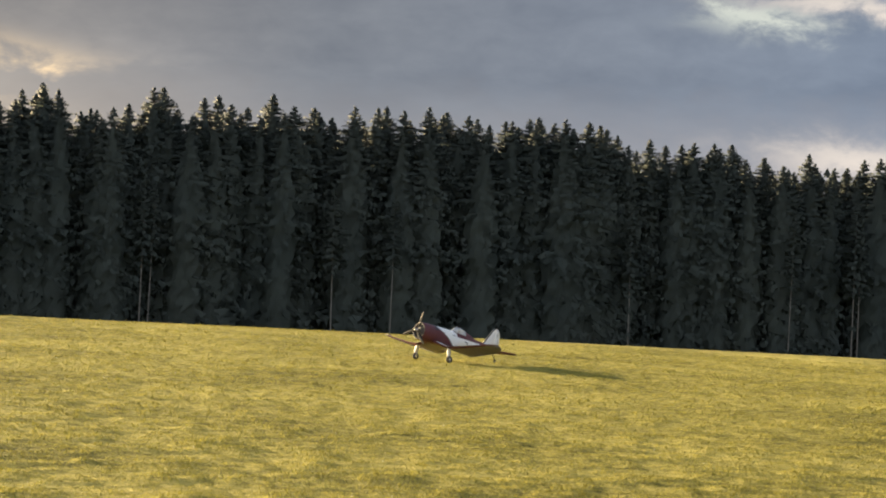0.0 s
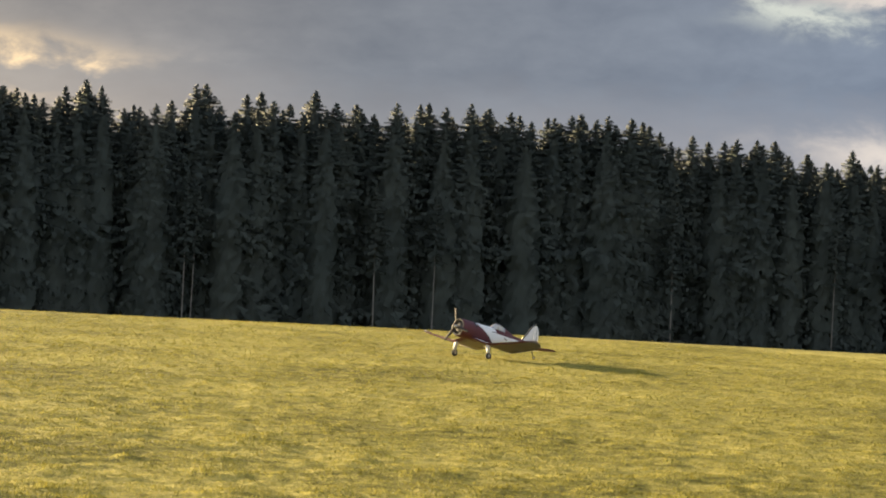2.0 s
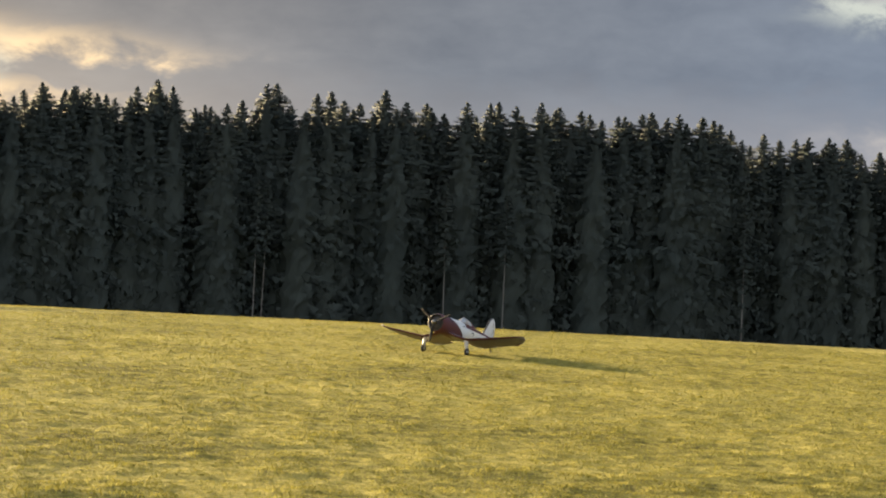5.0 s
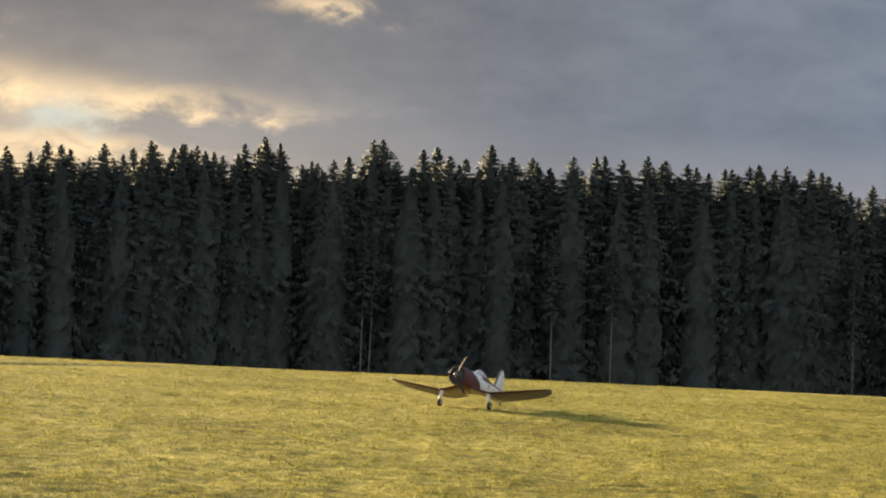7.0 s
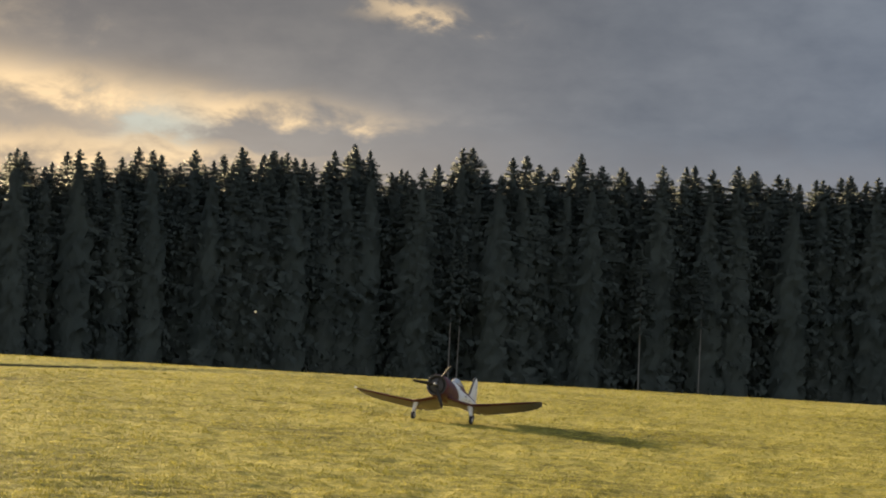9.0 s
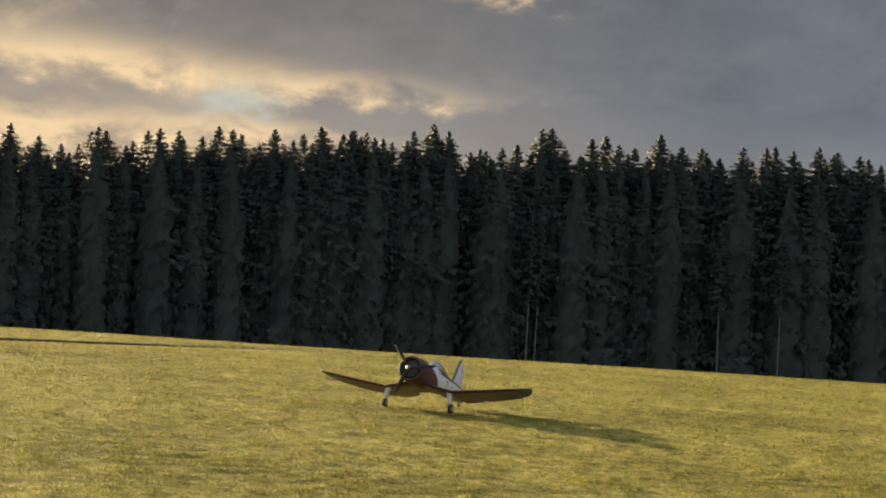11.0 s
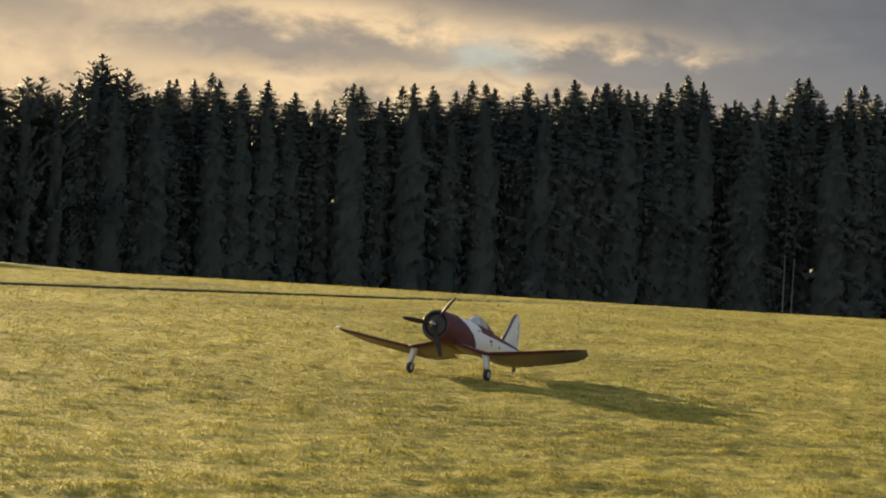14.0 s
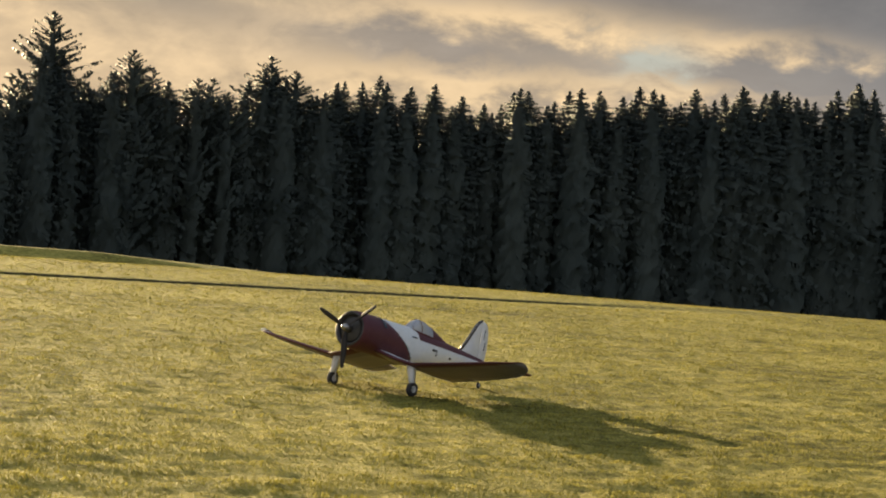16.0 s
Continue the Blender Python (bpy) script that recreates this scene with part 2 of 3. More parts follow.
def value_noise(x, y, size):
    """Smooth noise, 0 to 1, with lumps of about the given size in metres."""
    gx, gy = x / size + 4000.0, y / size + 4000.0
    ix, iy = np.floor(gx).astype(int), np.floor(gy).astype(int)
    fx, fy = gx - ix, gy - iy
    fx, fy = fx * fx * (3 - 2 * fx), fy * fy * (3 - 2 * fy)
    a, b = ix % 512, iy % 512
    c, d = (ix + 1) % 512, (iy + 1) % 512
    return (LUMPS[a, b] * (1 - fx) + LUMPS[c, b] * fx) * (1 - fy) + (LUMPS[a, d] * (1 - fx) + LUMPS[c, d] * fx) * fy


def tussocks(x, y):
    coarse = 0.006 * (value_noise(x, y, 2.3) - 0.5) + 0.005 * (value_noise(x, y, 0.62) - 0.5)
    return coarse + 0.021 * (value_noise(x, y, 0.25) - 0.5) + 0.016 * (value_noise(x + 3.0, y, 0.10) - 0.5)


def beyond_cut(x, y):
    """Metres past the cut edge of the strip."""
    return (x + 12.61) * -0.8444 + (y - 29.87) * 0.5357


def height(x, y):
    """The field: a gently tilted plane that rolls over a brow, with a low cut edge and a bank on the left."""
    x, y = np.asarray(x, dtype=float), np.asarray(y, dtype=float)
    r, az = np.hypot(x, y), np.degrees(np.arctan2(-x, y))
    z = SLOPE_X * x + SLOPE_Y * y
    # cut edge of the strip: a straight low step
    across = beyond_cut(x, y)
    rise = 0.038 * step((az - 7.5) / 4.5)
    z = z - rise * step((across + 2.5) / 2.5) * (1 - step(across / 0.09))
    even = np.where(rise > 0, step((np.abs(across) - 0.1) / 0.7), 1.0)
    z = z + tussocks(x, y) * step((90 - r) / 30) * even
    ahead = np.abs(az) < 75
    edge = np.tan(np.radians(np.interp(az, EDGE_AZ, EDGE_EL)))
    brow = EYE / np.maximum(-edge - SLOPE_X * np.sin(np.radians(az)) + SLOPE_Y * np.cos(np.radians(az)), 0.012)
    brow = np.clip(brow, 34, 52)
    far = EYE + r * edge - 0.0012 * (r - brow)
    k = step((r - brow + 4) / 8)
    z = np.where(ahead, z * (1 - k) + far * k, z)
    bank = EYE + 70 * np.tan(np.radians(np.interp(az, BANK_AZ, BANK_EL)))
    crest = np.maximum(bank - (EYE + 70 * edge), 0)
    z = z + np.where(ahead, crest * step((r - 61) / 1.3) * step((90 - r) / 12), 0)
    return z


def build_ground():
    rings = np.concatenate([[0.0], np.arange(2, 6, 1.0), np.arange(6, 8.5, 0.25), np.arange(8.5, 20, 0.05), np.arange(20, 46, 0.1), np.arange(46, 60, 0.35), np.arange(60, 64, 0.25), np.arange(64, 100, 1.5), np.geomspace(100, 4000, 34)])
    angles = np.concatenate([np.arange(-40, -15, 1.0), np.arange(-15, 37, 0.25), np.arange(37, 60, 1.0), np.arange(60, 320, 4.0)])
    verts, faces = [], []
    for r in rings:
        a = np.radians(angles)
        x, y = -np.sin(a) * r, np.cos(a) * r
        z = height(x, y)
        z = np.where(r > 300, np.minimum(z, -6.0), z)
        verts.append(np.stack([x, y, z], 1))
    count = len(angles)
    for i in range(len(rings) - 1):
        for j in range(count):
            k = (j + 1) % count
            faces.append((i * count + j, i * count + k, (i + 1) * count + k, (i + 1) * count + j))
    ob = mesh_object("ground", np.concatenate(verts), faces, [TURF], shade=True)
    tagged(ob, "sunlit mown grass field rolling over a low brow", "field", kind="structure")


build_ground()


def build_grass():
    """Short upright blades over the part of the field that the shot crosses, thicker near by."""
    rng = np.random.default_rng(5)
    count = 900000
    az = np.radians(rng.uniform(-14, 36, count))
    r = 7.6 + 35.1 * rng.random(count) ** 1.45
    x, y = -np.sin(az) * r, np.cos(az) * r
    z = height(x, y)
    tall = rng.gamma(6.0, 0.0012, count) + 0.003
    patch = value_noise(x, y, 0.25)
    tall *= (0.5 + 0.9 * patch) * (0.5 + 0.9 * value_noise(x + 3.0, y, 0.10))
    tall *= 0.25 + 0.75 * step((np.abs(beyond_cut(x, y) + 0.15) - 0.25) / 0.3)
    width = rng.uniform(0.0018, 0.0036, count) * (0.6 + r / 18.0)
    turn = rng.uniform(0, 2 * np.pi, count)
    lean = rng.normal(0, 0.45, (count, 2)) * tall[:, None]
    dx, dy = np.cos(turn) * width, np.sin(turn) * width
    a = np.stack([x - dx, y - dy, z - 0.004], 1)
    b = np.stack([x + dx, y + dy, z - 0.004], 1)
    c = np.stack([x + lean[:, 0], y + lean[:, 1], z + tall], 1)
    e = 0.02
    ground = np.stack([(z - height(x + e, y)) / e, (z - height(x, y + e)) / e, np.ones(count)], 1)
    ground[:, :2] += 0.22 * np.stack([np.sin(turn), np.cos(turn)], 1)
    ground /= np.linalg.norm(ground, axis=1)[:, None]
    ob = new("grass", soup("grass", np.stack([a, b, c], 1), 3, [GRASS], normals=ground))
    tagged(ob, "short yellow-green backlit grass on the field", "grass", kind="stuff")


build_grass()


def build_turf_edge():
    """Added bare lip along the cut edge of the strip, dark as its shade line."""
    rng = np.random.default_rng(41)
    along, out = np.array([0.5357, 0.8444]), np.array([-0.8444, 0.5357])
    start = np.array([-12.61, 29.87]) - out * 0.02
    verts, faces = [], []
    for i, t in enumerate(np.arange(-11.0, 14.0, 0.16)):
        fade = float(step((14.0 - t) / 9.0))
        p = start + along * t + out * rng.normal(0, 0.012)
        back = p + out * 0.10
        top = SLOPE_X * back[0] + SLOPE_Y * back[1] + rng.uniform(-0.004, 0.004)
        low = top - 0.04
        top = low + 0.028 * (0.3 + 0.7 * fade)
        q = p + out * 0.03
        verts += [(p[0], p[1], low - 0.03), (p[0], p[1], top - 0.008), (q[0], q[1], top), (back[0], back[1], top - 0.008), (back[0], back[1], low - 0.03)]
        if i:
            k = 5 * i
            faces += [(k - 5 + j, k + j, k + j + 1, k - 4 + j) for j in range(4)]
    ob = mesh_object("turf_edge", verts, faces, [SHADE_SOIL], shade=True)
    tagged(ob, "low soil lip along the mown strip, coloured dark as its shade", "turf edge", kind="structure")


build_turf_edge()


# ---- trees ----
def spruce(seed, girth=1.0, levels=50, gap=0.0, wide=0.135, knee=0.12, droop=0.45, bare=0.05, ragged=0.22, arms=8, twigs=13, core=1.0, bark=None):
    """Meshes of one spruce of unit height: trunk, and a crown of whorled branches hung with small twigs."""
    rng = np.random.default_rng(seed)
    tris = []
    for i in range(levels):
        if gap and rng.random() < gap and i > levels * 0.5:
            continue
        whorl = max(1.0 + ragged * rng.normal(), 0.5)
        for j in range(arms):
            h = bare + (0.998 - bare) * (max(i + rng.uniform(-0.5, 0.5), 0.0) / levels) ** 0.72
            h = min(max(h, bare), 0.992)
            even = min(max((h - 0.6) / 0.3, 0.0), 1.0)
            reach = (1.12 * wide * (1 - math.exp(-((1 - h) / (knee + 0.045)) ** 1.22)) + 0.002) * (whorl + (1.0 - whorl) * 0.65 * even)
            a = 2 * np.pi * (j + rng.random()) / arms
            length = reach * rng.uniform(0.55 + 0.15 * even, 1.2 - 0.12 * even)
            out = np.array([np.cos(a), np.sin(a), 0.0])
            side = np.array([-np.sin(a), np.cos(a), 0.0])
            fall = droop * rng.uniform(0.5, 1.3) * (1.25 - h) - 0.15 * h - 1.2 * max(h - 0.88, 0.0)
            root = np.array([0, 0, h])
            tip = root + out * length + np.array([0, 0, -fall * length])
            tris.append((root, tip, root - np.array([0, 0, 0.006])))
            for k in range(twigs - (3 if h < 0.4 else 0) + int(9 * even)):
                s = rng.random() ** 0.7
                p = root + (tip - root) * s + np.array([0, 0, 0.003])
                q = p + side * rng.choice((-1, 1)) * (length * rng.uniform(0.05, 0.18) * (1.3 - s) + 0.0025) + out * length * 0.06 + np.array([0, 0, rng.uniform(-0.010, 0.003)])
                d = np.array([0, 0, rng.uniform(-0.016, -0.006) * (1.15 - h * 0.45) * (1.0 + 0.8 * (1.0 - even))])
                tris.append((p, q, p + d + out * length * 0.03))
    # the close inner mass of the crown, ragged all over
    around, rows = 16, 26
    shell = np.zeros((rows, around, 3))
    for i in range(rows):
        h = bare * 0.5 + (0.90 - bare * 0.5) * i / (rows - 1)
        reach = 1.12 * wide * (1 - math.exp(-((1 - h) / (knee + 0.045)) ** 1.22)) * (0.52 - 0.24 * max(h - 0.6, 0.0) / 0.3) * core
        for j in range(around):
            a = 2 * np.pi * (j + 0.5 * (i % 2)) / around
            r = reach * rng.uniform(0.68, 1.2)
            shell[i, j] = (math.cos(a) * r, math.sin(a) * r, h + rng.uniform(-0.008, 0.008))
    for i in range(rows - 1 if core else 0):
        for j in range(around):
            k = (j + 1) % around
            tris.append((shell[i, j], shell[i, k], shell[i + 1, k]))
            tris.append((shell[i, j], shell[i + 1, k], shell[i + 1, j]))
    crown = soup("crown", np.array(tris), 3, [NEEDLES], axis=(0.0, 0.0))
    sides, verts, faces = 7, [], []
    for k, (h, r) in enumerate(((-0.03, 0.0125), (0.02, 0.0095), (0.4, 0.0070), (0.75, 0.0036), (0.985, 0.0006))):
        for s in range(sides):
            t = 2 * math.pi * s / sides
            verts.append((math.cos(t) * r * girth, math.sin(t) * r * girth, h))
    for k in range(4):
        for s in range(sides):
            e = (s + 1) % sides
            faces.append((k * sides + s, k * sides + e, (k + 1) * sides + e, (k + 1) * sides + s))
    trunk = bpy.data.meshes.new("trunk")
    trunk.from_pydata(verts, [], faces)
    trunk.materials.append(bark or BARK)
    return trunk, crown


DENSE = [spruce(11, bare=0.01), spruce(12, wide=0.15, knee=0.14, bare=0.02), spruce(13, wide=0.125, ragged=0.3, bare=0.03), spruce(14, bare=0.02, wide=0.14, knee=0.13), spruce(15, wide=0.155, knee=0.16, ragged=0.28, bare=0.02), spruce(16, wide=0.13, knee=0.15, bare=0.01), spruce(17, wide=0.145, knee=0.11, ragged=0.3, bare=0.03)]
OPEN = [spruce(21, levels=25, gap=0.05, wide=0.19, knee=0.15, droop=-0.95, ragged=0.2, arms=7, twigs=28, core=0.4), spruce(22, levels=26, gap=0.05, wide=0.20, knee=0.16, droop=-0.7, ragged=0.22, arms=7, twigs=28, core=0.45)]
STEM = [spruce(31, girth=0.5, levels=30, wide=0.085, bare=0.42, core=0.0, bark=PALE_BARK), spruce(32, girth=0.45, levels=28, wide=0.07, bare=0.5, core=0.0, bark=PALE_BARK)]
tree_rng = random.Random(3)


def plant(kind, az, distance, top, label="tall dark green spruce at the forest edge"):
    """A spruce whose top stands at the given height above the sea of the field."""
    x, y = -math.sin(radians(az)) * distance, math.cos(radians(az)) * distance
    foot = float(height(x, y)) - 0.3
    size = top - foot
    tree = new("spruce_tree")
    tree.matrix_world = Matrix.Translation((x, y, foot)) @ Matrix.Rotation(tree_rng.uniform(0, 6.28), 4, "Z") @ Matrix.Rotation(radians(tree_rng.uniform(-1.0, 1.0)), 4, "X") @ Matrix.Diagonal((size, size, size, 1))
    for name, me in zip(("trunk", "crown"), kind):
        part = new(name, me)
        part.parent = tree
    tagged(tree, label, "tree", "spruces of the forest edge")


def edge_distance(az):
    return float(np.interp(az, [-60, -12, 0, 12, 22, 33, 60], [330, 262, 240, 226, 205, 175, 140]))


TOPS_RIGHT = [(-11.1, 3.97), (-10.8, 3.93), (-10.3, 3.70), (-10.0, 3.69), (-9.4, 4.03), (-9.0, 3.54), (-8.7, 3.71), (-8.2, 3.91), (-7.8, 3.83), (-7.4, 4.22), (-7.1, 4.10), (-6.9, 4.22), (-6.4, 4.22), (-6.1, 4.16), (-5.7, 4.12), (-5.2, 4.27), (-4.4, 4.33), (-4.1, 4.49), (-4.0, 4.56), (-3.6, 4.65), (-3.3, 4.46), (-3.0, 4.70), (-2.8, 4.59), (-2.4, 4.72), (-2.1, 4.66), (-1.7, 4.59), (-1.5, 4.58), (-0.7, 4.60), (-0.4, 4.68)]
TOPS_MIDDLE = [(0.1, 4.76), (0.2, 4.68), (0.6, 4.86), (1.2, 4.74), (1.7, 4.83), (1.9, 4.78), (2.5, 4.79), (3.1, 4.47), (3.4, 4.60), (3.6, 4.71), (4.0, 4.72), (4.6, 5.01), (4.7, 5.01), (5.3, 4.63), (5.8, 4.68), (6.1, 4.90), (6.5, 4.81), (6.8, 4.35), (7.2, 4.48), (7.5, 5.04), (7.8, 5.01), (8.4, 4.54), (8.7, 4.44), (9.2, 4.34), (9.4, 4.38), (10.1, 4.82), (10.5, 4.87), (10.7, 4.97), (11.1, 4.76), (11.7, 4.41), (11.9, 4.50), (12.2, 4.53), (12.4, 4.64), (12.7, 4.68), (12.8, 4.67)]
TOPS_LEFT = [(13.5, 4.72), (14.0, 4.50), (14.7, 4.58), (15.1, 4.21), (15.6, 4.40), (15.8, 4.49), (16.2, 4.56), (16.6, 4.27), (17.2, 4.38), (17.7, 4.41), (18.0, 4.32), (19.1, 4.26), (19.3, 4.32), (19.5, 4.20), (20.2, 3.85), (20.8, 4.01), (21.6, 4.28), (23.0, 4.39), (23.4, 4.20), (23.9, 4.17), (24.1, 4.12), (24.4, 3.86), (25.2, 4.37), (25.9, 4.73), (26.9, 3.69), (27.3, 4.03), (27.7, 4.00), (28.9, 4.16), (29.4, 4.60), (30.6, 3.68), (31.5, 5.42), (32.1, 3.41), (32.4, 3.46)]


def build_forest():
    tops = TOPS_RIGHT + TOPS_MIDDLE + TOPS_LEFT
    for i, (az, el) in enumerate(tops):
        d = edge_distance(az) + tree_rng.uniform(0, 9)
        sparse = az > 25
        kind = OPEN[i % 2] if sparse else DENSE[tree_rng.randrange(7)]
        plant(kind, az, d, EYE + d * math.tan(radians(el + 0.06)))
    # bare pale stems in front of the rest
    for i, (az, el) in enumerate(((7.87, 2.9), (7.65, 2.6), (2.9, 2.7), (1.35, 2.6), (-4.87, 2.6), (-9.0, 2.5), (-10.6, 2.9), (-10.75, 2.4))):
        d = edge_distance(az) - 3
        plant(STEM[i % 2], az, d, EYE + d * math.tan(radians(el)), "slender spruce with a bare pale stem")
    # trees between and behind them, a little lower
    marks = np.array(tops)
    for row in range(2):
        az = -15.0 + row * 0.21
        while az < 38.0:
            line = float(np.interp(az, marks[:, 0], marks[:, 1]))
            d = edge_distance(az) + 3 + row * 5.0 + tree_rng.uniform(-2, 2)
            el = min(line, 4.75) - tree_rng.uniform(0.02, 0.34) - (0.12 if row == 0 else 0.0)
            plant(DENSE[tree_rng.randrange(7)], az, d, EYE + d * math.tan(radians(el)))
            az += tree_rng.uniform(0.46, 0.76)


build_forest()


def build_deep_wood():
    """The wood behind the edge: ragged narrow crowns in one mesh."""
    rng = np.random.default_rng(9)
    quads, stems = [], []
    for k in range(620):
        az = rng.uniform(-16, 40)
        d = edge_distance(az) + rng.uniform(24, 60)
        x, y = -math.sin(radians(az)) * d, math.cos(radians(az)) * d
        foot, top = float(height(x, y)) - 0.5, EYE + d * math.tan(radians(rng.uniform(3.0, 3.75)))
        for i in range(26):
            h = (i + rng.random()) / 26
            reach = 2.6 * (1 - h) ** 0.7 + 0.15
            for a in rng.uniform(0, 6.28, 4):
                z = foot + (top - foot) * h
                c, s = math.cos(a), math.sin(a)
                stems.append((x, y))
                quads.append(((x, y, z), (x + c * reach - s * 0.5, y + s * reach + c * 0.5, z - 0.9), (x + c * reach + s * 0.5, y + s * reach - c * 0.5, z - 1.4)))
    ob = new("deep_wood", soup("deep_wood", np.array(quads), 3, [NEEDLES], axis=stems))
    tagged(ob, "dark spruce wood behind the forest edge", "wood", kind="stuff")


build_deep_wood()


def build_undergrowth():
    """Young spruce and brush that close the foot of the wood."""
    rng = np.random.default_rng(27)
    tris, stems = [], []
    for k in range(900):
        az = rng.uniform(-15, 39)
        d = edge_distance(az) + rng.uniform(6, 24)
        x, y = -math.sin(radians(az)) * d, math.cos(radians(az)) * d
        foot, tall = float(height(x, y)) - 0.3, rng.uniform(2.2, 4.5)
        for i in range(44):
            h = rng.random()
            a, reach = rng.uniform(0, 6.28), 1.9 * (1 - h) + 0.25
            c, s = math.cos(a), math.sin(a)
            px, py, pz = x + c * reach * 0.2, y + s * reach * 0.2, foot + tall * h
            stems.append((x, y))
            tris.append(((px, py, pz + 0.3), (px + c * reach - s * 0.35, py + s * reach + c * 0.35, pz - 0.2), (px + c * reach + s * 0.35, py + s * reach - c * 0.35, pz - 0.6)))
    ob = new("undergrowth", soup("undergrowth", np.array(tris), 3, [NEEDLES], axis=stems))
    tagged(ob, "dark brush at the foot of the forest", "undergrowth", kind="stuff")


build_undergrowth()

# ---- model aeroplane ----
PITCH = radians(10.5)
HUB = Vector((0.32, 0.0, 0.42))
FORE, TOP = Vector((math.cos(PITCH), 0, math.sin(PITCH))), Vector((-math.sin(PITCH), 0, math.cos(PITCH)))


def hull(u, v, w):
    """A place from the hub: u aft, v to the aeroplane's left, w up."""
    return HUB - FORE * u + Vector((0, v, 0)) + TOP * w


def loft(name, rings, mats, parent, pick=None, closed=True, caps=True, label=""):
    """Skin over rings of equal point counts."""
    count = len(rings[0])
    verts = [p for ring in rings for p in ring]
    faces, index = [], []
    for i in range(len(rings) - 1):
        for j in range(count if closed else count - 1):
            k = (j + 1) % count
            faces.append((i * count + j, i * count + k, (i + 1) * count + k, (i + 1) * count + j))
            index.append(pick(i, j) if pick else 0)
    if caps:
        faces += [tuple(range(count))[::-1], tuple(range(len(verts) - count, len(verts)))]
        index += [pick(0, 0) if pick else 0, pick(len(rings) - 2, 0) if pick else 0]
    ob = mesh_object(name, verts, faces, mats, index, parent, label, True)
    bm = bmesh.new()
    bm.from_mesh(ob.data)
    bmesh.ops.recalc_face_normals(bm, faces=bm.faces)
    bm.to_mesh(ob.data)
    bm.free()
    return ob


STATIONS = [0.24, 0.40, 0.60, 0.80, 1.00, 1.22, 1.45, 1.62, 1.67]
HALF_W = [0.122, 0.120, 0.112, 0.102, 0.086, 0.064, 0.038, 0.018, 0.006]
HALF_H = [0.124, 0.128, 0.128, 0.120, 0.104, 0.082, 0.056, 0.036, 0.012]
CENTRE = [0.0, 0.0, 0.0, 0.0, 0.005, 0.012, 0.020, 0.026, 0.028]


def build_fuselage(plane):
    us = np.linspace(0.24, 1.67, 150)
    around = 72
    rings = []
    for u in us:
        hw, hh, c = (float(np.interp(u, STATIONS, k)) for k in (HALF_W, HALF_H, CENTRE))
        rings.append([hull(u, math.sin(2 * math.pi * j / around) * hw, c + math.cos(2 * math.pi * j / around) * hh) for j in range(around)])

    def pick(i, j):
        u, level = us[i], math.cos(2 * math.pi * (j + 0.5) / around)
        border = 0.29 + 0.20 * (1 - level)
        if u < border:
            return 0
        if u < border + 0.014 and level < 0.25:
            return 2
        if u > 0.68 and level > 0.42:
            return 0
        return 1
    loft("fuselage", rings, [RED, WHITE, BLACK], plane, pick, label="dark red nose and spine with white sides")
    # marks on both sides
    for side in (1, -1):
        for u, w, a, b in ((0.86, 0.015, 0.020, 0.008), (0.895, 0.000, 0.007, 0.022), (1.08, -0.005, 0.014, 0.007), (0.62, 0.06, 0.03, 0.005)):
            hw, hh, c = (float(np.interp(u, STATIONS, k)) for k in (HALF_W, HALF_H, CENTRE))
            ring = []
            for du, dw in ((-a, -b), (a, -b), (a, b), (-a, b)):
                y = hw * math.sqrt(max(1 - ((w + dw - c) / hh) ** 2, 0)) + 0.002
                ring.append(hull(u + du, side * y, w + dw))
            inner = [p - Vector((0, side * 0.006, 0)) for p in ring]
            loft("marking", [inner, ring], [BLACK], plane, label="black marking bar on the white side")


def build_cowl(plane):
    around, rings = 40, []
    for u, r in ((0.075, 0.088), (0.05, 0.095), (0.035, 0.106), (0.04, 0.117), (0.07, 0.125), (0.15, 0.129), (0.245, 0.127)):
        rings.append([hull(u, math.sin(2 * math.pi * j / around) * r, math.cos(2 * math.pi * j / around) * r) for j in range(around)])

    def pick(i, j):
        return 1 if i > 2 else 0
    cowl = loft("cowl", rings, [ENGINE, RED], plane, pick, caps=False, label="dark red rounded engine cowl with a dark lip")
    disc = [[hull(u, math.sin(2 * math.pi * j / around) * r, math.cos(2 * math.pi * j / around) * r) for j in range(around)] for u, r in ((0.062, 0.094), (0.055, 0.075), (0.046, 0.05), (0.042, 0.02))]
    loft("engine_face", disc, [ENGINE], cowl, caps=True, label="dark grey engine front")
    # dark outlet slot over the top, behind the cowl
    rings = []
    for u, r in ((0.262, 0.1270), (0.266, 0.1310), (0.292, 0.1305), (0.296, 0.1265)):
        rings.append([hull(u, math.sin(radians(4.0 * j - 62.0)) * r, math.cos(radians(4.0 * j - 62.0)) * r) for j in range(32)])
    loft("cowl_gill", rings, [BLACK], cowl, closed=False, caps=False, label="black outlet slot")


WING_Y = [0.0, 0.10, 0.22, 0.345, 0.55, 0.80, 0.93, 1.00, 1.05, 1.075, 1.085]
WING_LE = [0.105, 0.095, 0.078, 0.060, 0.035, 0.005, -0.012, -0.028, -0.058, -0.095, -0.15]
WING_TE = [-0.41, -0.41, -0.415, -0.42, -0.41, -0.390, -0.365, -0.330, -0.285, -0.245, -0.19]
WING_Z = [0.285, 0.275, 0.242, 0.218, 0.240, 0.270, 0.286, 0.294, 0.299, 0.301, 0.302]


INCIDENCE = math.tan(radians(15.0))


